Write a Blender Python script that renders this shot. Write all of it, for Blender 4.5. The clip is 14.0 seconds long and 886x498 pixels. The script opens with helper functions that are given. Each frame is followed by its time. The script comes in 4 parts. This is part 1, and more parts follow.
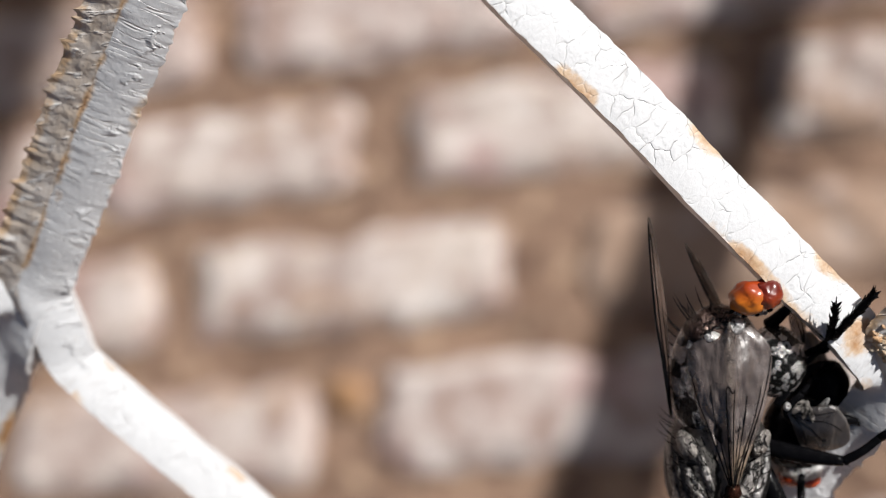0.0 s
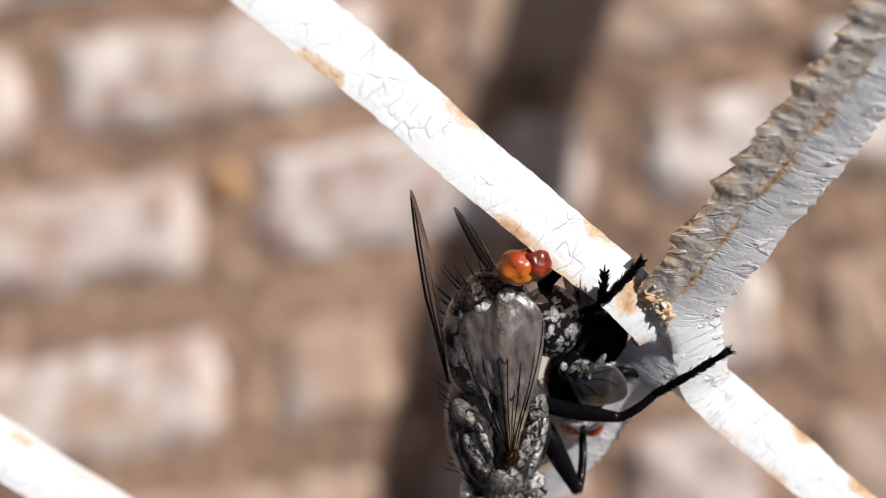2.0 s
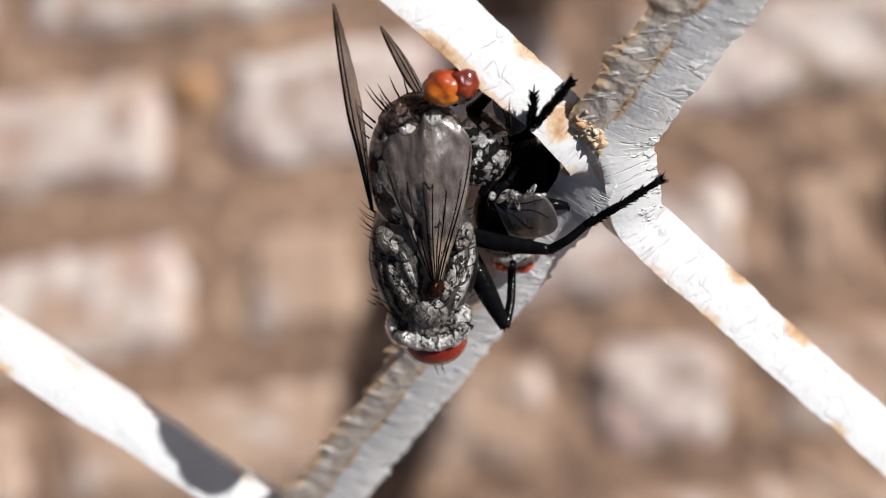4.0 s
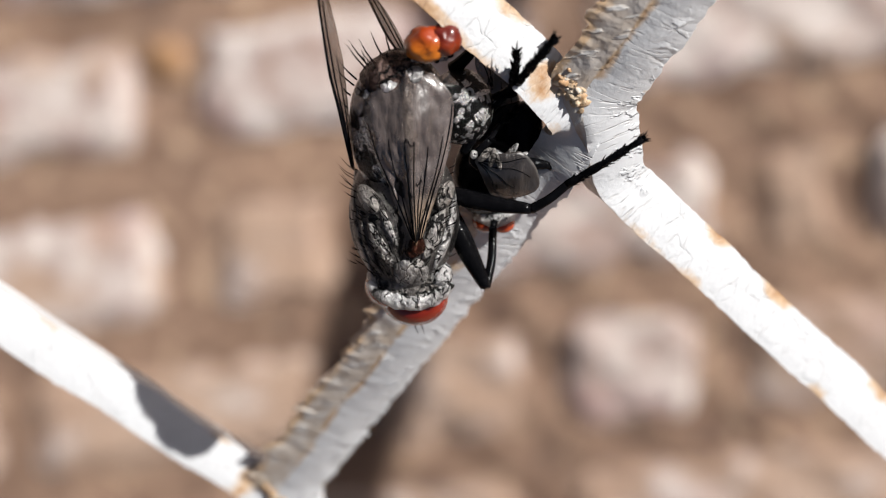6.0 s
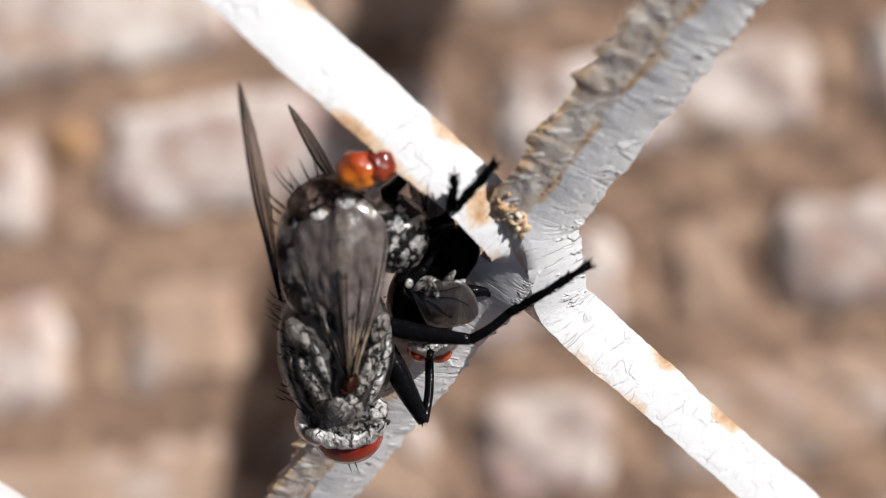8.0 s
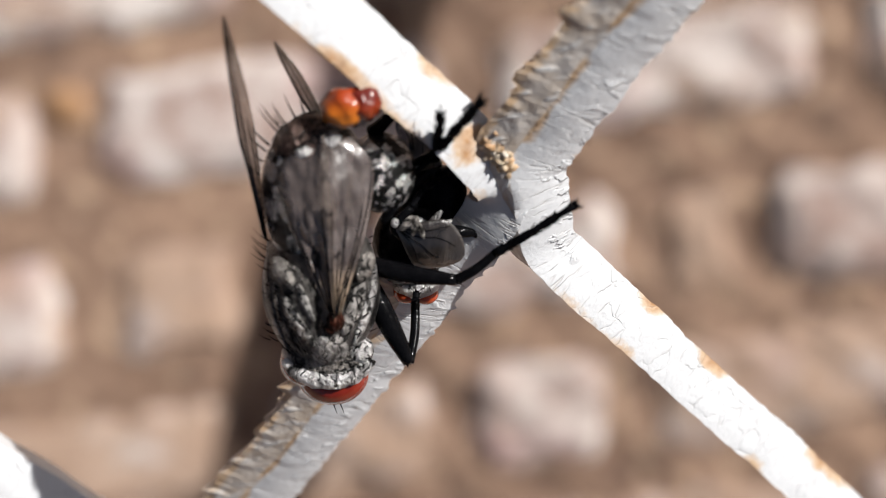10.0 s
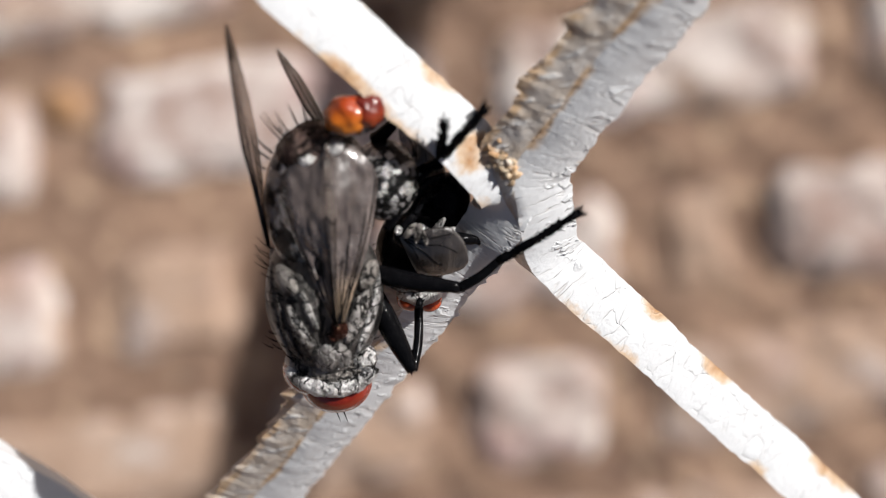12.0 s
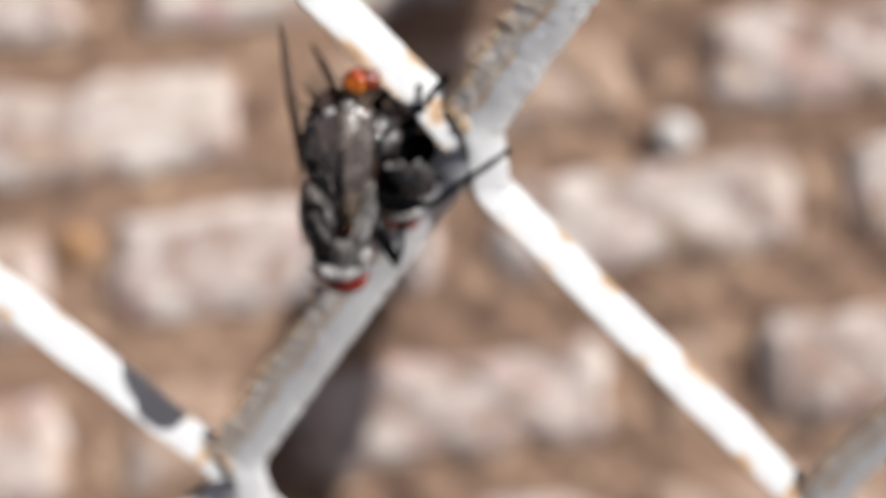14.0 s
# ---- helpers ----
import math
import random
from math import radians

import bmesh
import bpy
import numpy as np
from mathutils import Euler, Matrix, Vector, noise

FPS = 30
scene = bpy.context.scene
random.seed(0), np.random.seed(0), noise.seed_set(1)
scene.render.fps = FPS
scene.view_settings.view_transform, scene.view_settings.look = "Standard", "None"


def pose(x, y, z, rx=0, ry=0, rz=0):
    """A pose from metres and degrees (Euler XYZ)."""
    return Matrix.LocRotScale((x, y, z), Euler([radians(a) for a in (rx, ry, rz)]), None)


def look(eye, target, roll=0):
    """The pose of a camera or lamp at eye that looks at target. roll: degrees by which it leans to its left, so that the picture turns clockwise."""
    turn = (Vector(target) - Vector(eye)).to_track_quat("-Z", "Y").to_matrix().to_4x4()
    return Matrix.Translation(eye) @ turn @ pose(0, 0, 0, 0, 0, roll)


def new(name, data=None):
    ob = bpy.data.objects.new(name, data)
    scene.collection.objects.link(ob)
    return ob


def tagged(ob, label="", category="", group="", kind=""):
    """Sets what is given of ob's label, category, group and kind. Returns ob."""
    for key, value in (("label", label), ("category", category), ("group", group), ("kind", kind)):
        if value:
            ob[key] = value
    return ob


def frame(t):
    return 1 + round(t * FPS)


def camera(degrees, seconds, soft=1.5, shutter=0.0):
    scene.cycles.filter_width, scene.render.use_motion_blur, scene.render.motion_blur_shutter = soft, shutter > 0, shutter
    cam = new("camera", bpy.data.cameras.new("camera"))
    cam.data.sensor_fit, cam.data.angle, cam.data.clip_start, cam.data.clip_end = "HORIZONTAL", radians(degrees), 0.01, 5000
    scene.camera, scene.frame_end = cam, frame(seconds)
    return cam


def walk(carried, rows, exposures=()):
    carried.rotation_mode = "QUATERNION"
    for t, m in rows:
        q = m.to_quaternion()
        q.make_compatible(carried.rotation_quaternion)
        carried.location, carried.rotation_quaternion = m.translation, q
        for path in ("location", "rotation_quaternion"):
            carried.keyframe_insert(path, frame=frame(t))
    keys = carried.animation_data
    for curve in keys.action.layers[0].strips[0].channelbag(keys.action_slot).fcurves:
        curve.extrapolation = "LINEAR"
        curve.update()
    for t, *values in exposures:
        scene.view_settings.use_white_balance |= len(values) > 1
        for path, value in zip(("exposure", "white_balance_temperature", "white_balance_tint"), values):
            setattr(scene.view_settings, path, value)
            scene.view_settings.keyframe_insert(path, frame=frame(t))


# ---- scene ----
PATH = [
    (0, -0.00551, -0.00614, 0.93842, 12.153, 9.659, 3.157),
    (0.2, -0.00583, -0.00318, 0.93811, 10.497, 7.793, 3.116),
    (0.5, -0.00459, -0.00240, 0.93864, 7.990, 7.056, 2.562),
    (0.7, -0.00377, -0.00263, 0.93899, 6.970, 5.507, 3.614),
    (1, -0.00230, -0.00198, 0.93767, 5.322, 4.579, 2.228),
    (1.2, -0.00276, -0.00102, 0.93776, 5.033, 4.373, 2.693),
    (1.5, -0.00191, 0.00033, 0.93711, 4.340, 4.581, 1.418),
    (1.7, -0.00228, 0.00141, 0.93640, 3.943, 3.502, 2.156),
    (2, -0.00074, 0.00322, 0.93635, 2.395, 5.542, -0.469),
    (2.2, -0.00031, 0.00087, 0.93455, 0.959, 4.280, 0.702),
    (2.5, 0.00080, 0.00094, 0.93366, 0.778, 3.881, -0.499),
    (2.7, 0.00027, 0.00067, 0.93399, 0.573, 4.113, 0.701),
    (3, 0.00091, 0.00058, 0.93400, -0.339, 4.308, -0.299),
    (3.5, 0.00100, -0.00007, 0.93399, -0.740, 4.495, 0.096),
    (6, 0.00067, -0.00125, 0.93365, -1.823, 3.359, 0.738),
    (6.5, 0.00064, -0.00124, 0.93377, -2.180, 3.363, 0.734),
    (7, 0.00063, -0.00086, 0.93301, -0.629, 2.527, 0.613),
    (7.2, 0.00146, -0.00197, 0.93276, 0.707, 2.692, 0.538),
    (7.5, -0.00039, 0.00046, 0.93111, 1.806, 0.942, 0.025),
    (7.7, -0.00100, 0.00148, 0.92997, 1.983, -0.809, -0.019),
    (8, -0.00054, 0.00099, 0.93024, 1.117, -0.249, -0.301),
    (10.5, -0.00006, -0.00015, 0.92993, -0.144, -0.395, 0.120),
    (11, 0.00001, -0.00001, 0.93000, -0.008, -0.008, 0.000),
    (11.5, -0.00022, 0.00013, 0.93006, -0.186, 0.023, -0.062),
    (12, -0.00032, 0.00020, 0.92979, -0.176, -0.441, -0.060),
    (12.5, -0.00029, 0.00017, 0.92986, -0.093, -0.316, -0.117),
    (13, -0.00048, -0.00050, 0.93240, -0.812, 0.249, -0.037),
    (13.2, -0.00205, -0.00328, 0.93651, 0.991, 0.165, 0.433),
    (13.4, -0.00282, -0.00463, 0.94252, 3.268, -0.048, 0.915),
    (13.5, -0.00186, -0.00530, 0.94614, 4.086, 0.985, 0.376),
    (13.7, -0.00222, -0.00873, 0.95203, 5.221, -0.461, 0.343),
    (14, 0.00111, -0.01328, 0.95710, 6.178, -0.443, 0.780),
]
cam = camera(34.0, 14.0, soft=1.1)
cam.data.dof.use_dof = True
cam.data.dof.focus_distance = 0.0605
cam.data.dof.aperture_fstop = 37.0
walk(cam, [(t, pose(x, y, z, rx, ry, rz)) for t, x, y, z, rx, ry, rz in PATH], [(0, 0.10, 6380, 11), (2.5, 0.19, 6380, 11), (14, 0.19, 6380, 11)])

# ---- light ----
SUN = Vector((0.97, 0.63, 1.0)).normalized()
world = bpy.data.worlds.new("sky")
scene.world = world
world.use_nodes = True
wn = world.node_tree
sky = wn.nodes.new("ShaderNodeTexSky")
sky.sky_type = "NISHITA"
sky.sun_disc = False
sky.dust_density = 4.0
sky.air_density = 0.7
sky.ozone_density = 0.6
sky.sun_elevation = math.asin(SUN.z)
sky.sun_rotation = math.atan2(SUN.x, SUN.y)
wn.links.new(sky.outputs[0], wn.nodes["Background"].inputs[0])
wn.nodes["Background"].inputs[1].default_value = 0.043
sun = new("sun", bpy.data.lights.new("sun", "SUN"))
sun.data.energy = 6.45
sun.data.angle = radians(0.53)
sun.data.color = (1.0, 0.972, 0.925)
sun.matrix_world = look(SUN * 5, (0, 0, 0))

# ---- materials ----
MM = 0.001


class Nodes:
    """A small helper to wire a material's nodes."""

    def __init__(self, name):
        self.m = bpy.data.materials.new(name)
        self.m.use_nodes = True
        self.t = self.m.node_tree
        self.b = self.t.nodes["Principled BSDF"]

    def add(self, kind, **values):
        n = self.t.nodes.new("ShaderNode" + kind)
        for k, v in values.items():
            setattr(n, k, v)
        return n

    def put(self, socket, value):
        if isinstance(value, bpy.types.NodeSocket):
            self.t.links.new(value, socket)
        else:
            socket.default_value = value

    def noise(self, where, scale, detail=4, rough=0.6):
        n = self.add("TexNoise")
        self.put(n.inputs["Vector"], where)
        n.inputs["Scale"].default_value, n.inputs["Detail"].default_value, n.inputs["Roughness"].default_value = scale, detail, rough
        return n.outputs["Fac"]

    def ramp(self, value, *stops):
        n = self.add("ValToRGB")
        self.put(n.inputs[0], value)
        e = n.color_ramp.elements
        while len(e) < len(stops):
            e.new(0.5)
        for el, (p, c) in zip(e, stops):
            el.position = p
            el.color = (*c, 1) if not isinstance(c, (int, float)) else (c, c, c, 1)
        return n.outputs[0]

    def mix(self, fac, a, b, blend="MIX"):
        n = self.add("Mix", data_type="RGBA", blend_type=blend)
        self.put(n.inputs[0], fac)
        self.put(n.inputs[6], (*a, 1) if isinstance(a, tuple) else a)
        self.put(n.inputs[7], (*b, 1) if isinstance(b, tuple) else b)
        return n.outputs[2]

    def math(self, op, a, b=0.0, clamp=False):
        n = self.add("Math", operation=op, use_clamp=clamp)
        self.put(n.inputs[0], a)
        self.put(n.inputs[1], b)
        return n.outputs[0]

    def scaled(self, vec, xyz):
        n = self.add("Mapping")
        self.put(n.inputs[0], vec)
        n.inputs["Scale"].default_value = xyz
        return n.outputs[0]

    def bump(self, height, distance, strength=1.0, after=None):
        n = self.add("Bump")
        self.put(n.inputs["Height"], height)
        n.inputs["Distance"].default_value, n.inputs["Strength"].default_value = distance, strength
        if after is not None:
            self.put(n.inputs["Normal"], after)
        return n.outputs[0]

    def done(self, color, rough, normal=None, **more):
        self.put(self.b.inputs["Base Color"], (*color, 1) if isinstance(color, tuple) else color)
        self.put(self.b.inputs["Roughness"], rough)
        if normal is not None:
            self.put(self.b.inputs["Normal"], normal)
        for k, v in more.items():
            self.put(self.b.inputs[k.replace("_", " ")], v)
        return self.m


def paint_material():
    """Old white gloss paint on sheared steel: hairline cracks, drawn wrinkles, rust at edges and nodes."""
    n = Nodes("old_white_paint")
    uv = n.add("UVMap").outputs[0]
    rust = n.add("Attribute", attribute_name="rust").outputs["Fac"]
    torn = n.add("Attribute", attribute_name="torn").outputs["Fac"]
    # hairline cracks, in scattered groups
    v = n.add("TexVoronoi", feature="DISTANCE_TO_EDGE")
    warp = n.add("VectorMath", operation="MULTIPLY_ADD")
    nz = n.add("TexNoise")
    n.put(nz.inputs["Vector"], uv)
    nz.inputs["Scale"].default_value, nz.inputs["Detail"].default_value = 1.6, 2
    n.put(warp.inputs[0], nz.outputs["Color"])
    warp.inputs[1].default_value = (0.6, 0.6, 0)
    n.put(warp.inputs[2], n.scaled(uv, (1.15, 0.95, 1.0)))
    n.put(v.inputs["Vector"], warp.outputs[0])
    v.inputs["Scale"].default_value = 1.0
    where = n.math("MULTIPLY", n.ramp(n.noise(uv, 0.5, 3), (0.42, 0.3), (0.58, 1.0)), n.ramp(n.noise(uv, 1.7, 2), (0.42, 0.1), (0.54, 1.0)))
    crack = n.math("MULTIPLY", n.ramp(v.outputs["Distance"], (0.0, 1.0), (0.035, 0.0)), n.math("MULTIPLY", where, n.ramp(torn, (0.28, 1.0), (0.42, 0.0))))
    puffed = n.math("MULTIPLY", n.ramp(v.outputs["Distance"], (0.0, 0.0), (0.16, 1.0)), n.math("MULTIPLY", where, n.ramp(torn, (0.28, 1.0), (0.42, 0.0))))
    # drawn wrinkles on the twisted face, pits towards its outer edge, raised flecks on the torn flank
    across = n.add("SeparateXYZ")
    n.put(across.inputs[0], uv)
    level = n.math("MULTIPLY", across.outputs[1], 0.1)
    flank = n.ramp(level, (0.60, 0.0), (0.63, 1.0))
    face = n.math("MULTIPLY", n.ramp(torn, (0.26, 0.0), (0.34, 1.0)), n.ramp(level, (0.2, 1.0), (0.23, 0.0)))
    outer = n.math("MULTIPLY", face, n.ramp(level, (0.085, 0.0), (0.125, 1.0)))
    drawn = n.math("ABSOLUTE", n.math("SUBTRACT", n.noise(n.scaled(uv, (2.2, 0.30, 1.0)), 1.0, 2, 0.45), 0.5))
    wrinkle = n.math("MULTIPLY", n.math("MULTIPLY", n.ramp(drawn, (0.0, 1.0), (0.03, 0.0)), face), n.ramp(n.noise(uv, 0.7, 3), (0.46, 0.05), (0.60, 0.9)))
    pit = n.math("MULTIPLY", n.math("MULTIPLY", n.ramp(n.noise(n.scaled(uv, (1.9, 1.25, 1.0)), 1.0, 3, 0.55), (0.53, 0.0), (0.60, 1.0)), outer), n.ramp(n.noise(uv, 0.45, 2), (0.42, 0.0), (0.52, 1.0)))
    slanted = n.add("CombineXYZ")
    n.put(slanted.inputs[0], n.math("ADD", n.math("MULTIPLY", across.outputs[0], 2.0), n.math("MULTIPLY", across.outputs[1], 1.3)))
    n.put(slanted.inputs[1], n.math("MULTIPLY", across.outputs[1], 0.75))
    fleck = n.math("MULTIPLY", n.ramp(n.noise(slanted.outputs[0], 1.0, 3, 0.5), (0.56, 0.0), (0.64, 1.0)), flank)
    fine = n.noise(uv, 5.0, 4)
    specks = n.ramp(n.noise(uv, 2.6, 2), (0.73, 0.0), (0.77, 1.0))
    base = n.mix(n.noise(uv, 0.6, 3), (0.54, 0.545, 0.55), (0.64, 0.65, 0.66))
    dirt = n.mix(n.math("MULTIPLY", wrinkle, 0.4), base, (0.46, 0.42, 0.38))
    dirt = n.mix(n.math("MULTIPLY", flank, n.ramp(n.noise(uv, 0.55, 4), (0.35, 0.45), (0.6, 0.95))), dirt, (0.47, 0.39, 0.31))
    dirt = n.mix(n.math("MULTIPLY", fleck, 0.9), dirt, (0.66, 0.65, 0.63))
    rn = n.noise(uv, 1.1, 5, 0.7)
    amount = n.ramp(n.math("ADD", n.math("MULTIPLY", rust, 0.75), n.math("MULTIPLY", rn, 0.55)), (0.56, 0.0), (0.84, 1.0))
    rusty = n.mix(n.noise(uv, 3.0, 5), (0.50, 0.26, 0.09), (0.17, 0.07, 0.03))
    pale = n.mix(0.5, (0.62, 0.45, 0.26), rusty)
    tan = n.mix(n.math("MULTIPLY", n.ramp(rust, (0.34, 0.0), (0.6, 0.75)), n.ramp(n.noise(uv, 1.5, 5, 0.7), (0.49, 0.0), (0.57, 1.0))), dirt, (0.58, 0.47, 0.35))
    c = n.mix(n.math("MULTIPLY", specks, 0.35), tan, (0.4, 0.34, 0.28))
    c = n.mix(n.ramp(amount, (0.0, 0.0), (0.45, 0.75)), c, pale)
    c = n.mix(n.ramp(amount, (0.5, 0.0), (1.0, 0.9)), c, rusty)
    c = n.mix(n.math("MULTIPLY", crack, 0.28), c, (0.30, 0.28, 0.25))
    h = n.math("SUBTRACT", n.math("ADD", n.math("MULTIPLY", fine, 0.12), n.math("MULTIPLY", puffed, 0.085)), n.math("ADD", n.math("MULTIPLY", crack, 0.13), n.math("MULTIPLY", wrinkle, 0.20)))
    h = n.math("ADD", h, n.math("ADD", n.math("MULTIPLY", pit, 0.42), n.math("MULTIPLY", fleck, 0.34)))
    lumpy = n.math("MULTIPLY", n.noise(n.scaled(uv, (1.3, 1.1, 1.0)), 1.0, 2, 0.5), n.math("ADD", n.math("MULTIPLY", flank, 0.7), n.math("MULTIPLY", face, 0.25)))
    nor = n.bump(n.math("ADD", h, lumpy), 0.00020, 1.0)
    rough = n.mix(amount, (0.30, 0.30, 0.30), (0.8, 0.8, 0.8))
    return n.done(c, rough, nor)


def brick_material():
    n = Nodes("pale_worn_brick")
    obj = n.add("TexCoord").outputs["Object"]
    rnd = n.add("ObjectInfo").outputs["Random"]
    shift = n.add("VectorMath", operation="ADD")
    n.put(shift.inputs[0], obj)
    sc = n.math("MULTIPLY", rnd, 37.0)
    n.put(shift.inputs[1], sc)
    p = shift.outputs[0]
    tone = n.ramp(rnd, (0.0, (0.48, 0.415, 0.38)), (0.45, (0.60, 0.55, 0.51)), (0.75, (0.55, 0.495, 0.465)), (1.0, (0.51, 0.44, 0.41)))
    big = n.noise(p, 22.0, 3)
    small = n.noise(p, 160.0, 5, 0.7)
    c = n.mix(n.ramp(big, (0.42, 0.0), (0.66, 0.7)), tone, (0.32, 0.235, 0.205))
    c = n.mix(n.ramp(small, (0.5, 0.0), (0.7, 0.6)), c, (0.70, 0.64, 0.58))
    c = n.mix(n.ramp(n.noise(p, 34.0, 4, 0.6), (0.45, 0.0), (0.62, 0.85)), c, (0.24, 0.155, 0.125))
    c = n.mix(n.ramp(n.noise(p, 13.0, 2, 0.5), (0.56, 0.0), (0.66, 0.55)), c, (0.38, 0.24, 0.22))
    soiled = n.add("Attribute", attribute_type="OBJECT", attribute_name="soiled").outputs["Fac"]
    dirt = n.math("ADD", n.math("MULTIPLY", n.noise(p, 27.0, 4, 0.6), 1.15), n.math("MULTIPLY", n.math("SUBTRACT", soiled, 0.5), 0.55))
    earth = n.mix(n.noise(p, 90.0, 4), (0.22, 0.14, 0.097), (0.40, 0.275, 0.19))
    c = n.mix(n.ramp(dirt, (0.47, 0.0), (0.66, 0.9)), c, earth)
    return n.done(c, 0.92, n.bump(n.math("ADD", small, n.math("MULTIPLY", big, 2.0)), 0.003, 0.7))


def soil_material():
    n = Nodes("joint_soil")
    obj = n.add("TexCoord").outputs["Object"]
    a, b = n.noise(obj, 14.0, 4), n.noise(obj, 130.0, 5, 0.7)
    c = n.mix(n.ramp(a, (0.35, 0.0), (0.65, 1.0)), (0.15, 0.09, 0.06), (0.26, 0.165, 0.112))
    c = n.mix(n.ramp(b, (0.55, 0.0), (0.75, 0.7)), c, (0.36, 0.25, 0.175))
    c = n.mix(n.ramp(n.noise(obj, 46.0, 2, 0.5), (0.58, 0.0), (0.66, 0.8)), c, (0.44, 0.31, 0.21))
    c = n.mix(n.ramp(n.noise(obj, 31.0, 3, 0.5), (0.36, 0.75), (0.46, 0.0)), c, (0.075, 0.042, 0.03))
    return n.done(c, 0.95, n.bump(n.math("ADD", b, a), 0.004, 0.8))


def plain_paint():
    n = Nodes("plain_white_paint")
    obj = n.add("TexCoord").outputs["Object"]
    c = n.mix(n.ramp(n.noise(obj, 60.0, 5), (0.6, 0.0), (0.75, 0.8)), (0.78, 0.77, 0.75), (0.4, 0.24, 0.12))
    return n.done(c, 0.45, n.bump(n.noise(obj, 300.0, 4), 0.0004, 0.5))


def rust_material():
    n = Nodes("crumbling_rust")
    obj = n.scaled(n.add("TexCoord").outputs["Object"], (1000.0, 1000.0, 1000.0))
    piece = n.add("NewGeometry").outputs["Random Per Island"]
    c = n.ramp(piece, (0.0, (0.40, 0.25, 0.14)), (0.35, (0.48, 0.35, 0.22)), (0.7, (0.51, 0.42, 0.30)), (1.0, (0.57, 0.51, 0.43)))
    c = n.mix(n.ramp(n.noise(obj, 4.0, 4), (0.45, 0.0), (0.65, 0.6)), c, (0.46, 0.26, 0.11))
    return n.done(c, 0.6, n.bump(n.noise(obj, 5.0, 4), 0.0001, 0.8))


def dull(name, a, b):
    n = Nodes(name)
    obj = n.add("TexCoord").outputs["Object"]
    return n.done(n.mix(n.noise(obj, 120.0, 4), a, b), 0.8, n.bump(n.noise(obj, 300.0, 4), 0.001, 0.6))


PLAIN = plain_paint()
LEAF = dull("dry_leaf", (0.36, 0.2, 0.09), (0.27, 0.15, 0.08))
CHALK = dull("pale_stone", (0.62, 0.60, 0.58), (0.48, 0.46, 0.44))
RUST = rust_material()
PAINT, BRICK, SOIL = paint_material(), brick_material(), soil_material()


def part(name, bm, material, parent=None, label="", smooth=False):
    me = bpy.data.meshes.new(name)
    if smooth:
        for f in bm.faces:
            f.smooth = True
    bm.to_mesh(me)
    bm.free()
    me.materials.append(material)
    ob = new(name, me)
    ob.parent = parent
    if label:
        ob["label"] = label
    return ob

# ---- ground ----
SLOPE = 0.125
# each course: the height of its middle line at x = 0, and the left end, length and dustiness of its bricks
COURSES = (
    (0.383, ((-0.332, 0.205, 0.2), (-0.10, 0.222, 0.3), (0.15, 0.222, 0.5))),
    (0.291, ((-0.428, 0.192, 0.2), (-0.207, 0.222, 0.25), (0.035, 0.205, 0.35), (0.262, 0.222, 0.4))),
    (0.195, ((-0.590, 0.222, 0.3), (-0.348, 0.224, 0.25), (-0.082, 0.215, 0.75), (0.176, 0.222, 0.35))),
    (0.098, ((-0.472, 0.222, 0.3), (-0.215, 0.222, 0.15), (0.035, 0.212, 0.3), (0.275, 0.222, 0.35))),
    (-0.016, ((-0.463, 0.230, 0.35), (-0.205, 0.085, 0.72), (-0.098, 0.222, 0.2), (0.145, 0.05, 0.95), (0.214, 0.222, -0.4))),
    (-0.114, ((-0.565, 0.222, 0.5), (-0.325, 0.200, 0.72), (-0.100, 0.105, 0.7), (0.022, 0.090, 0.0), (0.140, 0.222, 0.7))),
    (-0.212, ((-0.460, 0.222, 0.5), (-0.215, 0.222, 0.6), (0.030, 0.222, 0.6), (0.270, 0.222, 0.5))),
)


def ground():
    bm = bmesh.new()
    bmesh.ops.create_grid(bm, x_segments=8, y_segments=8, size=60)
    return tagged(part("ground", bm, SOIL), "brown sandy soil between and around the paving bricks", "ground", kind="structure")


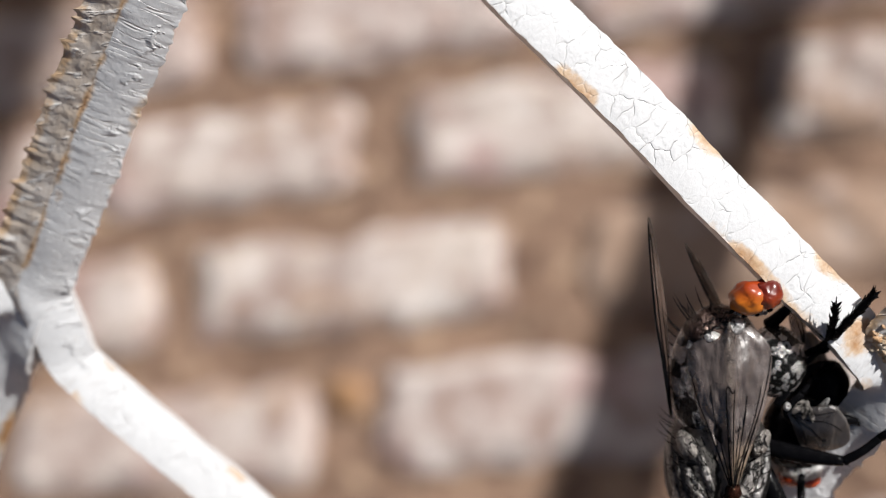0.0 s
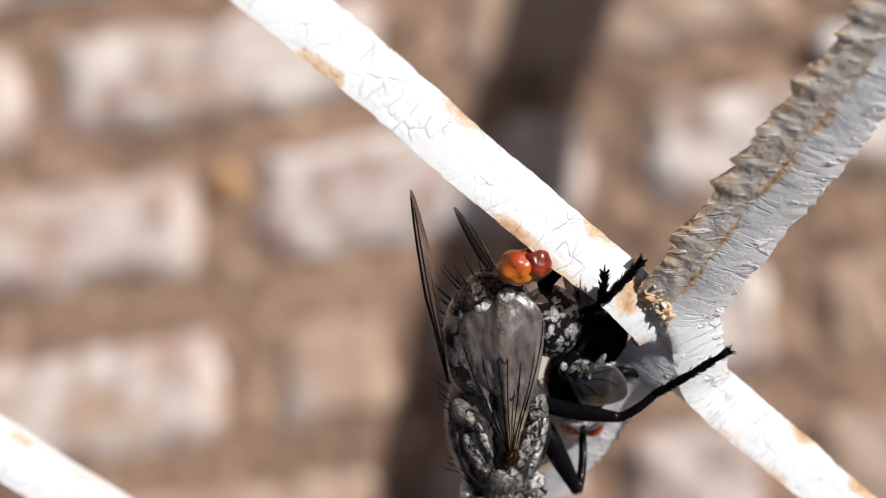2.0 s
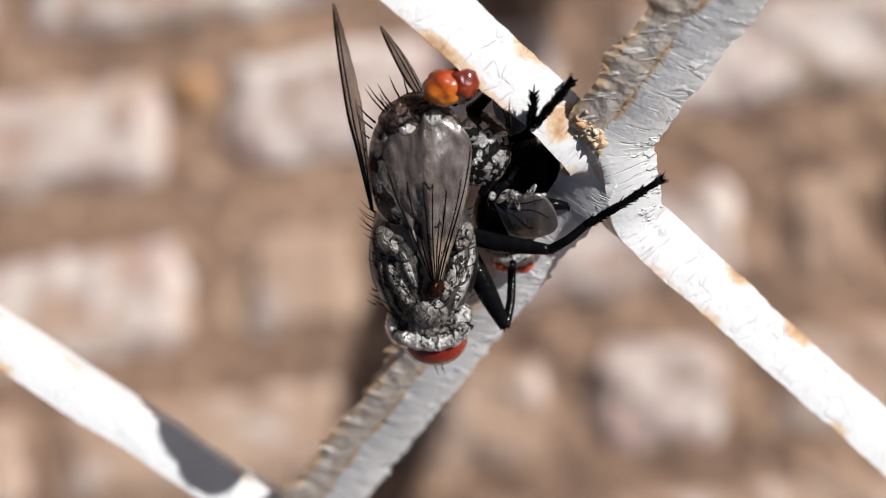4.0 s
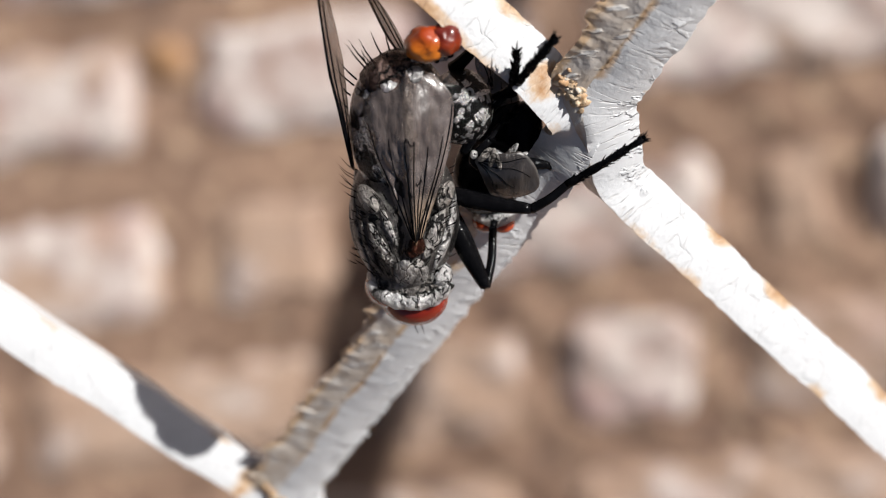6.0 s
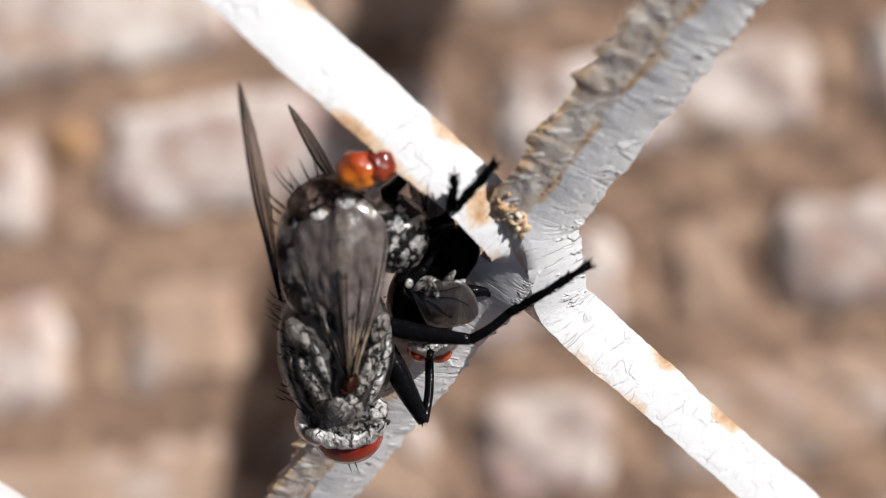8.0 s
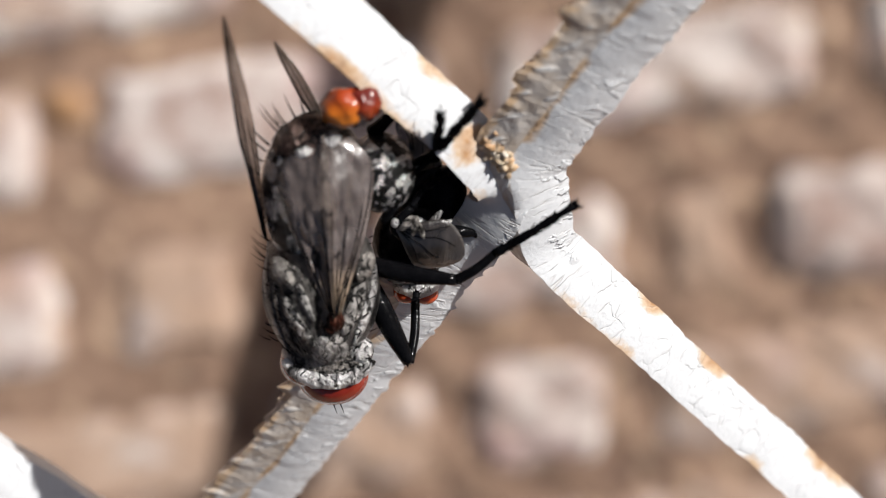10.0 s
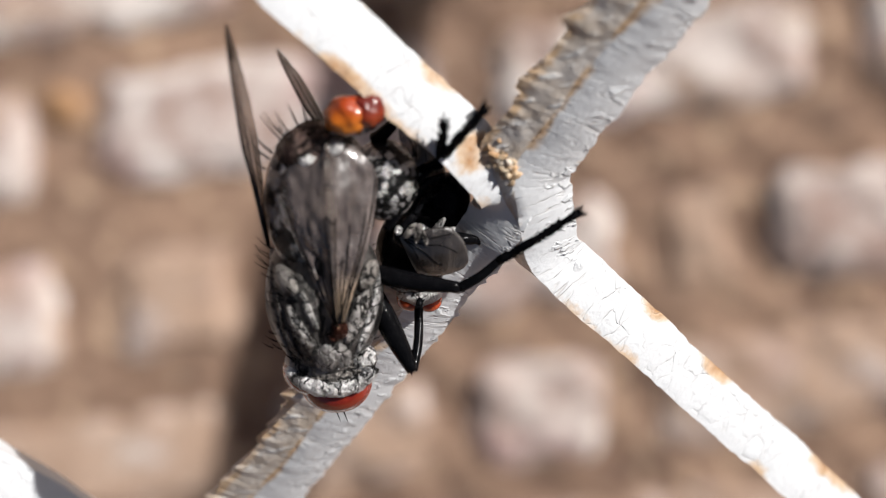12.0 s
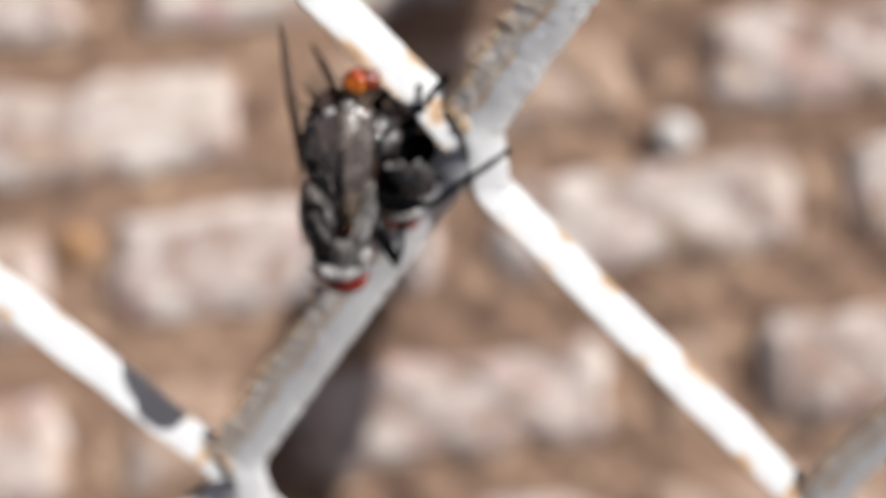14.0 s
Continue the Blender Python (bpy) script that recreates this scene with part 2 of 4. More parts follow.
def brick_mesh(length, depth, seed):
    """One worn brick, its top edges rounded and knocked about."""
    rng = random.Random(seed)
    bm = bmesh.new()
    nx, ny = max(4, round(length / 0.016)), 5
    top = []
    for j in range(ny + 1):
        row = []
        for i in range(nx + 1):
            x, y = (i / nx - 0.5) * length, (j / ny - 0.5) * depth
            edge = min(i, nx - i, j, ny - j)
            pull = 0.003 + rng.uniform(0, 0.005) if edge == 0 else 0
            if i in (0, nx):
                x *= 1 - (0.001 + max(0, 0.003 + 0.009 * noise.noise((y * 60, seed * 3.7, i)))) / (length / 2)
            if j in (0, ny):
                y *= 1 - (0.001 + max(0, 0.003 + 0.009 * noise.noise((x * 45, seed * 5.3, j + 9)))) / (depth / 2)
            if i in (0, nx) and j in (0, ny):
                worn = 1 - rng.uniform(0.02, 0.09)
                x, y = x * worn, y * worn
            x, y = x + rng.uniform(-1, 1) * 0.0015, y + rng.uniform(-1, 1) * 0.0015
            row.append(bm.verts.new((x, y, -pull * 1.2 + rng.uniform(-1, 1) * 0.0009)))
        top.append(row)
    for j in range(ny):
        for i in range(nx):
            bm.faces.new((top[j][i], top[j][i + 1], top[j + 1][i + 1], top[j + 1][i]))
    rim = [top[0][i] for i in range(nx + 1)] + [top[j][nx] for j in range(1, ny + 1)] + [top[ny][i] for i in range(nx - 1, -1, -1)] + [top[j][0] for j in range(ny - 1, 0, -1)]
    low = [bm.verts.new((v.co.x * 1.025, v.co.y * 1.05, -0.05)) for v in rim]
    for a in range(len(rim)):
        b = (a + 1) % len(rim)
        bm.faces.new((rim[b], rim[a], low[a], low[b]))
    me = bpy.data.meshes.new("brick")
    bm.to_mesh(me)
    bm.free()
    me.materials.append(BRICK)
    return me


def paving():
    p = tagged(new("pavement"), "worn pale pinkish paving bricks with wide soil joints", "pavement", kind="structure")
    rng = random.Random(3)
    lean = math.degrees(math.atan(SLOPE))

    def lay(x, y0, length, dust, mesh):
        b = new("brick", mesh)
        b.parent = p
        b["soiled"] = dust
        xc = x + length / 2
        b.matrix_basis = pose(xc, y0 + SLOPE * xc, 0.012 - 0.006 * dust + rng.uniform(-1, 1) * 0.001, rng.uniform(-1, 1) * 1.2, rng.uniform(-1, 1) * 0.8, lean + rng.uniform(-1, 1) * 1.4)

    for y0, bricks in COURSES:
        for x, length, dust in bricks:
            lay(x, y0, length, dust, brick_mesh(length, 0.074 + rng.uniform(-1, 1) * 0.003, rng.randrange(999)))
    whole = [brick_mesh(0.222, 0.075, s) for s in range(5)]
    rows = [0.383 + 0.096 * k for k in range(1, 6)] + [-0.212 - 0.096 * k for k in range(1, 6)]
    for y0 in rows:
        x = -0.95 + rng.uniform(0, 0.2)
        while x < 0.9:
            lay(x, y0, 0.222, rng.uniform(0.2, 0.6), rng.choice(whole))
            x += 0.240
    for y0, bricks in COURSES:
        x = bricks[0][0] - 0.242
        while x > -1.1:
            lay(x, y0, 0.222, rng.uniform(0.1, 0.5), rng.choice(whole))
            x -= 0.242
        x = bricks[-1][0] + bricks[-1][1] + 0.02
        while x < 0.9:
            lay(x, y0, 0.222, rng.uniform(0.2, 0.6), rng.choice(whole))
            x += 0.242
    return p


ground()
paving()

# ---- expanded metal panel ----
NODE = Vector((3.14, 1.53, 871.22)) * MM
SE = Vector((25.27, -22.61, -19.45)) * MM
SW = Vector((-15.77, -20.50, -19.03)) * MM
UP = -(SE + SW).normalized()
ACROSS = (SE - SW).normalized()
BOND, HALF = 2.26 * MM, 0.85 * MM
RUST_AT = Vector((-1.0, 2.08, 1.2)) * MM


def strand_line(col, first, last):
    """The zigzag of one strand: the two ends of each bond that it runs through, top to bottom."""
    ends = []
    for j in range(first, last + 1):
        node = NODE + SE * ((j + 1) // 2 + col) + SW * (j // 2)
        if j % 2 == 0:
            ends.append((node + UP * BOND + ACROSS * HALF, node - UP * BOND + ACROSS * HALF))
        else:
            ends.append((node + UP * BOND * 0.5 - ACROSS * HALF * 0.2, node - UP * BOND * 0.35 - ACROSS * HALF * 1.35))
    return ends


def resample(pts, step):
    """Points along a polyline whose corners are rounded."""
    fine = []
    for a, b in zip(pts, pts[1:]):
        m = max(2, int((b - a).length / (0.2 * MM)))
        fine += [a.lerp(b, q / m) for q in range(m)]
    fine.append(pts[-1])
    for _ in range(14):
        fine = [fine[0]] + [(fine[q - 1] + 2 * fine[q] + fine[q + 1]) / 4 for q in range(1, len(fine) - 1)] + [fine[-1]]
    out, carry = [fine[0]], 0.0
    for a, b in zip(fine, fine[1:]):
        d = (b - a).length
        while carry + d >= step:
            a = a.lerp(b, (step - carry) / d)
            d = (b - a).length
            carry = 0.0
            out.append(a.copy())
        carry += d
    return out


def strand(col, first, last, step, parent, seed):
    rng = random.Random(seed)
    ends = strand_line(col, first, last)
    pts = resample([p for a, b in ends for p in (a, b)], step * MM)
    n = len(pts)
    tang = [(pts[min(q + 2, n - 1)] - pts[max(q - 2, 0)]).normalized() for q in range(n)]
    # the leg that runs down to the left is twisted to show its torn flank
    roll = []
    for t in tang:
        roll.append(radians(39) if t.x < -0.12 else radians(2) if t.x > 0.2 else radians(2) + (0.2 - t.x) / 0.32 * radians(37))
    twist = [1.0 if t.x < -0.12 else 0.0 if t.x > 0.2 else (0.2 - t.x) / 0.32 for t in tang]
    lift = [0.12 - 0.5 * w for w in twist]
    straight = [(a + b) / 2 for j, (a, b) in enumerate(ends) if (first + j) % 2 == 0]
    turning = [(a + b) / 2 for j, (a, b) in enumerate(ends) if (first + j) % 2]
    for q, p in enumerate(pts):
        if any((p - c).length < BOND * 1.15 for c in turning):
            roll[q], twist[q], lift[q] = radians(-5), 0.0, -0.03
        elif any((p - c).length < BOND * 1.0 for c in straight):
            roll[q], twist[q], lift[q] = radians(14), 0.42, -0.12
    for _ in range((int(14 * 0.12 / step) + 4) * (5 if step < 0.3 else 1)):
        roll = [roll[0]] + [(roll[q - 1] + 2 * roll[q] + roll[q + 1]) / 4 for q in range(1, n - 1)] + [roll[-1]]
        twist = [twist[0]] + [(twist[q - 1] + 2 * twist[q] + twist[q + 1]) / 4 for q in range(1, n - 1)] + [twist[-1]]
        lift = [lift[0]] + [(lift[q - 1] + 2 * lift[q] + lift[q + 1]) / 4 for q in range(1, n - 1)] + [lift[-1]]
    nodes = [(a + b) / 2 for a, b in ends]
    M, S = 6, 6
    lean = (-0.22 if col == -2 else 0.12) * MM
    W, H = 2.42 * MM, 1.6 * MM
    bm = bmesh.new()
    uvl = bm.loops.layers.uv.new("UVMap")
    rl = bm.verts.layers.float.new("rust")
    tl = bm.verts.layers.float.new("torn")
    rings, data = [], []
    phase = rng.random() * 50
    for q, (p, t, r) in enumerate(zip(pts, tang, roll)):
        zp = (Vector((0, 0, 1)) - t * t.z).normalized()
        sd = t.cross(zp)
        nm = zp * math.cos(r) - sd * math.sin(r)
        ns = t.cross(nm)
        s = q * step
        twisted = max(0.0, min(1.0, twist[q] * 1.3 - 0.15))
        near = min((p - nd).length for nd in nodes) / MM
        wob = Vector((noise.noise((s * 0.25, phase, 1)), noise.noise((s * 0.25, phase, 7)), 0)) * 0.10 * MM
        wide = W * (1 + 0.05 * noise.noise((s * 0.4, phase, 3)))
        # torn teeth along the outer edge
        saw = (s * 1.3 + 1.3 * noise.noise((s * 0.9, phase, 5))) % 1.0
        tooth = (1 - saw) * min(1, saw * 2.5) * max(0.1, 0.6 + 1.0 * noise.noise((s * 0.6, phase, 9))) * (0.22 if col == -2 else 0.12) * MM * (0.10 + 0.90 * twisted) * (1 + max(0, 1.3 - abs(near - 4.5) * 0.55))
        lip = noise.noise((s * 2.3, phase, 15)) * 0.05 * MM
        lump = max(0, noise.noise((s * 1.7, phase, 61)) + 0.5 * noise.noise((s * 4.1, phase, 63))) * 0.85 * MM * twisted
        crust = 0.53 + 0.4 * noise.noise((s * 0.55, phase, 33))
        notch = max(0, noise.noise((s * 3.4, phase, 25))) * 0.26 * MM * twisted
        ring, dat = [], []

        def add(a, b, v, torn, rusty, bulge=0.0):
            co = p + wob + ns * (a - 0.11 * MM + lean * twisted) + nm * (b + lift[q] * MM)
            if bulge:
                co += (ns * (0.9 - 0.45 * twisted) + nm * (0.1 + 0.75 * twisted)) * bulge
            w = bm.verts.new(co)
            away = min((co - nd - RUST_AT).xy.length for nd in turning) / MM
            w[rl], w[tl] = rusty + max(0, min(0.8, 1.45 - away / 0.8)) * (0.8 + 0.5 * noise.noise((co.x * 900, co.y * 900, 4))), torn
            ring.append(w)
            dat.append((s, v))

        wide *= 1 + 0.01 * twisted
        hw, hh = wide / 2, H / 2 * (1 + 0.08 * twisted)
        slant = (1.76 * twisted - 0.18) * MM
        drop = 2 * hh + (0.51 * MM - 2 * hh) * twisted
        for k in range(M + 1):  # painted face, from the crease to the clean edge
            f = k / M
            e = math.sin(min(f, 1 - f) * math.pi)
            edge = (1 - min(1, min(f, 1 - f) * 5)) * 0.04 * MM
            side_rust = 0.27 + 0.8 * noise.noise((s * 0.35, phase, 41 if k > 3 else 47))
            rust_here = (crust if k == 0 and twisted > 0.5 else side_rust if k in (0, M) else max(0.06, side_rust - 0.16) if k in (1, M - 1) else 0.06)
            add(hw - f * wide + (lip if k == 0 else lip * (1 + 2.4 * twisted) - notch * max(0, f - 0.6) * 2.5), hh - edge + (0.03 + 0.13 * twisted) * MM * e, f * 2, 0.25 + twisted * (0.05 + 0.55 * f) + max(0, min(0.2, 0.9 - near * 0.22)), rust_here * (0.6 if near < 3.2 else 1))
        for k in range(1, 3):
            add(-hw + lip, hh - k / 3 * hh * 2, 2 + k, 0.6, 0.25)
        for k in range(4):
            add(-hw + k / 3 * (wide + slant * (0.3 if slant > 0 else 1)), -hh, 4 + k * 0.6, 0.3, 0.3)
        for k in range(S):  # torn flank, from the back edge up to the crease
            f = k / S
            leaf = (s * 1.3 + f * 0.75 + 1.3 * noise.noise((s * 0.9, phase, 5))) % 1.0
            swell = math.sin(f * math.pi) ** 0.7 * twisted * MM
            ridge = tooth * (1 - f) ** 2.2 + swell * (0.4 if col == -2 else 0.25) * ((0.16 if col == -2 else 0.05) * (1 - leaf) * min(1, leaf * 2.5) * max(0, 0.5 + 1.3 * noise.noise((s * 0.7, phase, 9))) + 0.13 * noise.noise((s * 1.3 + f * 1.3, f * 2.2, phase)) + 0.06 * noise.noise((s * 4.0, f * 5, phase)))
            add(hw + slant * (1 - f) + lump * (1 - f) ** 2, hh - drop * (1 - f) + (0.02 * MM if k == 0 else 0), 6.5 + f * 2, 1.0, 0.20 + 0.06 * twisted + max(0, 0.30 - near / 9) + (0.24 * twisted if f < 0.25 else 0), ridge)
        rings.append(ring)
        data.append(dat)
    c = len(rings[0])
    for q in range(n - 1):
        for k in range(c):
            k2 = (k + 1) % c
            f = bm.faces.new((rings[q][k], rings[q][k2], rings[q + 1][k2], rings[q + 1][k]))
            f.smooth = True
            for lo, (qq, kk) in zip(f.loops, ((q, k), (q, k2), (q + 1, k2), (q + 1, k))):
                s, v = data[qq][kk]
                if kk == 0 and k2 == 0:
                    v = 8.5
                lo[uvl].uv = (s + phase, v)
    bm.faces.new(rings[0][::-1])
    bm.faces.new(rings[-1])
    bmesh.ops.recalc_face_normals(bm, faces=bm.faces)
    ob = part("strand", bm, PAINT, parent)
    ob.data.set_sharp_from_angle(angle=radians(48))
    return ob


def bar(name, a, b, wide, high, parent, label="", material=None, up=(0, 0, 1)):
    """A flat bar with rounded edges from a to b."""
    a, b = Vector(a), Vector(b)
    t = (b - a).normalized()
    side = t.cross(Vector(up)).normalized()
    top = side.cross(t)
    bm = bmesh.new()
    r = min(wide, high) * 0.2
    prof = []
    for sx, sz, st in ((1, 1, 0), (-1, 1, 90), (-1, -1, 180), (1, -1, 270)):
        for k in range(4):
            g = radians(st + k * 30)
            prof.append((sx * (wide / 2 - r) + r * math.cos(g), sz * (high / 2 - r) + r * math.sin(g)))
    rings = [[bm.verts.new(p + side * x + top * z) for x, z in prof] for p in (a, b)]
    m = len(prof)
    for k in range(m):
        bm.faces.new((rings[0][k], rings[0][(k + 1) % m], rings[1][(k + 1) % m], rings[1][k]))
    bm.faces.new(rings[0][::-1])
    bm.faces.new(rings[1])
    bmesh.ops.recalc_face_normals(bm, faces=bm.faces)
    return part(name, bm, material or PLAIN, parent, label)


def rust_scale(node, parent, seed):
    """Crumbs of rust and lifted paint heaped on a joint, where the strands part."""
    rng = random.Random(seed)
    bm = bmesh.new()
    start = node + Vector((-1.02, 2.45, 3.06)) * MM
    end = node + Vector((-0.40, 1.40, 2.34)) * MM
    for k in range(110):
        f = rng.random() ** 1.4
        dx, dy = rng.gauss(0, 0.2) * (1.1 - 0.6 * f), rng.gauss(0, 0.22) * (1.1 - 0.6 * f)
        at = start.lerp(end, f) + Vector((dx, dy, 0.85 * dy - 0.15 * dx + rng.uniform(-0.14, -0.07))) * MM
        size = rng.uniform(0.09, 0.19) * MM
        if k < 16:  # the bed of scale in the seam
            at, size = start.lerp(end, k / 13 - 0.08) - Vector((0, 0, 0.24)) * MM, 0.30 * MM
        made = bmesh.ops.create_icosphere(bm, subdivisions=2, radius=1)["verts"]
        turn = Euler((rng.uniform(-0.7, 0.7), rng.uniform(-0.7, 0.7), rng.uniform(0, 3))).to_matrix()
        for v in made:
            p = v.co * (1 + 0.4 * noise.noise(v.co * 1.6 + Vector((k * 3.1, 0, 0))))
            v.co = at + turn @ Vector((p.x * size * 1.8, p.y * size * 1.1, p.z * size * 0.55))
    part("rust_scale", bm, RUST, parent, "crumbling orange rust", smooth=True)["kind"] = "stuff"


def panel():
    """The panel that the flies sit on, held by a rail between two posts."""
    top = new("wire_panel")
    tagged(top, "white-painted expanded metal panel, flaking and rusty at its joints", "mesh panel")
    for col in range(-6, 5):
        fine = col in (-3, -2, -1, 0)
        span = 2 if fine else 5
        strand(col, -span - col - (1 if fine else 0), span + 1 - col, 0.11 if fine else 0.6, top, 11 + col)
    for node in (NODE, NODE - SE, NODE + SW, NODE + SE - SW):
        rust_scale(node, top, round(node.x * 1e6))
    low, high = -0.235, 0.225
    slope = 0.92

    def on(x, y):
        return Vector((x, y, 0.8722 + slope * y + 0.09 * x))

    for x in (-0.285, 0.245):
        bar("rail", on(x, low), on(x, high), 0.022, 0.008, top)
    bar("rail", on(-0.30, high), on(0.26, high), 0.022, 0.008, top)
    z = on(0, low).z - 0.006
    bar("rail", (-0.66, low, z), (0.56, low, z), 0.025, 0.012, top)
    for x in (-0.65, 0.55):
        bar("post", (x, low, -0.01), (x, low, z), 0.03, 0.03, top, up=(0, 1, 0))
    return top


def table():
    """An added slatted frame, always out of view, whose rim and slats shade the paving."""
    top = new("shadow_frame")
    tagged(top, "unseen white slatted frame on legs, added to shade the paving", "table")
    h = 0.62
    shift = Vector((SUN.x / SUN.z * h, SUN.y / SUN.z * h, h))
    along = Vector((0.111, 0.41, 0)).normalized()
    right = Vector((along.y, -along.x, 0))
    # set back along the sun so the rim's shadow lands on the dark band
    a0 = Vector((-0.036, 0.14, 0)) + shift

    def on(u, v):
        return a0 + right * u + along * v

    v0, v1, u1 = -0.84, 0.62, 0.62
    bar("rim", on(0, v0), on(0, v1), 0.066, 0.006, top)
    bar("rim", on(u1, v0), on(u1, v1), 0.058, 0.006, top)
    for v in (v0, v1):
        bar("rim", on(0.029, v), on(u1 - 0.029, v), 0.058, 0.006, top)
    # thin slats laid aslant across the rim
    way, pitch = Vector((0.79, -0.61, 0)), 0.040
    du, dv = way.dot(right), way.dot(along)
    drop = Vector((0, 0, 0.0035))
    for k in range(-60, 60):
        cu, cv = -dv * k * pitch, du * k * pitch
        fu = sorted(((0.02 - cu) / du, (u1 - 0.02 - cu) / du))
        fv = sorted(((v0 + 0.02 - cv) / dv, (v1 - 0.02 - cv) / dv))
        f0, f1 = max(fu[0], fv[0]), min(fu[1], fv[1])
        if f1 > f0 + 0.01:
            bar("slat", on(cu + du * f0, cv + dv * f0) - drop, on(cu + du * f1, cv + dv * f1) - drop, 0.0034, 0.002, top)
    for u, v in ((0.0, v0), (0.0, v1), (u1, v0), (u1, v1)):
        p = on(u, v)
        bar("leg", (p.x, p.y, -0.01), (p.x, p.y, h - 0.003), 0.03, 0.03, top, up=(0, 1, 0))
    return top


panel()
table()


def litter():
    """Small fallen things in the joints of the paving."""
    for name, label, at, size, base in (("leaf", "curled orange dry leaf lying in a paving joint", (-0.234, 0.088), 0.013, LEAF), ("pebble", "small pale pebble lying on a dusty paving brick", (0.160, 0.169), 0.011, CHALK)):
        bm = bmesh.new()
        bmesh.ops.create_icosphere(bm, subdivisions=3, radius=1)
        for v in bm.verts:
            v.co *= 1 + 0.25 * noise.noise(v.co * 1.5 + Vector((at[0] * 90, 0, 0)))
            v.co = Vector((v.co.x * size, v.co.y * size * 1.2, v.co.z * size * (0.45 if name == "leaf" else 0.25)))
        ob = part(name, bm, base, None, smooth=True)
        ob.matrix_basis = pose(at[0], at[1], 0.004 if name == "leaf" else 0.0115, 8, 5, at[0] * 400)
        tagged(ob, label, name)


litter()


def shadow_rail():
    """An added rail on posts, out of view, whose shadow crosses the corner of the paving."""
    top = tagged(new("unseen_shadow_rail"), "unseen flat rail on two posts, added to cast a shadow", "rail")
    h = 1.6
    shift = Vector((SUN.x / SUN.z * h, SUN.y / SUN.z * h, h))
    along = Vector((0.112, 0.41, 0)).normalized()
    a0 = Vector((-0.515, 0.33, 0)) + shift
    a, b = a0 - along * 1.7, a0 + along * 1.4
    bar("rail", a, b, 0.07, 0.01, top)
    for p in (a, b):
        bar("post", (p.x, p.y, -0.01), (p.x, p.y, h), 0.04, 0.04, top, up=(0, 1, 0))


shadow_rail()

# ---- flies ----
def horn_material(name, dark, light, scale, spots, rough=0.35, stripes=False, cover=0.5, netted=0.0, drift=1.0):
    """Fly cuticle: near black with a silvery bloom in patches, broken by dark hairlines and pits."""
    n = Nodes(name)
    obj = n.scaled(n.add("TexCoord").outputs["Object"], (1000.0, 1000.0, 1000.0))
    wob = n.add("VectorMath", operation="MULTIPLY_ADD")
    nz = n.add("TexNoise")
    n.put(nz.inputs["Vector"], obj)
    nz.inputs["Scale"].default_value, nz.inputs["Detail"].default_value = 2.2, 3
    n.put(wob.inputs[0], nz.outputs["Color"])
    wob.inputs[1].default_value = (0.55, 0.55, 0.55)
    n.put(wob.inputs[2], obj)
    p = wob.outputs[0]
    v = n.add("TexVoronoi", feature="F1")
    n.put(v.inputs["Vector"], p)
    v.inputs["Scale"].default_value = scale
    cell = n.add("SeparateColor")
    n.put(cell.inputs[0], v.outputs["Color"])
    patch = n.ramp(n.math("ADD", n.math("MULTIPLY", cell.outputs[0], spots), n.math("MULTIPLY", n.noise(obj, 1.6, 4), drift)), (1.05 - cover, 0.0), (1.2 - cover, 1.0))
    if stripes:
        sep = n.add("SeparateXYZ")
        n.put(sep.inputs[0], p)
        fan = n.math("MULTIPLY", sep.outputs[0], n.math("ADD", n.math("MULTIPLY", sep.outputs[1], -0.09), 0.85))
        wave = n.math("ABSOLUTE", n.math("SINE", n.math("MULTIPLY", fan, 2.7)))
        patch = n.ramp(wave, (0.16, 0.0), (0.44, 1.0))
    e = n.add("TexVoronoi", feature="DISTANCE_TO_EDGE")
    n.put(e.inputs["Vector"], p)
    e.inputs["Scale"].default_value = scale * 1.7
    line = n.math("MULTIPLY", n.ramp(e.outputs["Distance"], (0.02, 1.0), (0.09, 0.0)), netted)
    fine = n.noise(obj, 6.0, 5, 0.75)
    c = n.mix(patch, dark, light)
    c = n.mix(n.math("MULTIPLY", line, 0.9), c, (0.003, 0.003, 0.003))
    c = n.mix(n.ramp(fine, (0.36, 0.9), (0.47, 0.0)), c, (0.004, 0.004, 0.004))
    h = n.math("ADD", n.math("MULTIPLY", fine, 0.5), n.math("MULTIPLY", patch, 0.4))
    h = n.math("SUBTRACT", h, n.math("MULTIPLY", line, 1.0))
    return n.done(c, rough, n.bump(h, 0.00022, 1.0), Specular_IOR_Level=0.15, Metallic=n.math("MULTIPLY", patch, 0.85))


def eye_material(name, c0, c1, rough):
    n = Nodes(name)
    obj = n.scaled(n.add("TexCoord").outputs["Object"], (1000.0, 1000.0, 1000.0))
    c = n.mix(n.noise(obj, 0.9, 3), c0, c1)
    return n.done(c, rough, n.bump(n.noise(obj, 3.0, 2), 0.00002, 0.5), Specular_IOR_Level=0.2, Coat_Weight=0.9, Coat_Roughness=0.10)


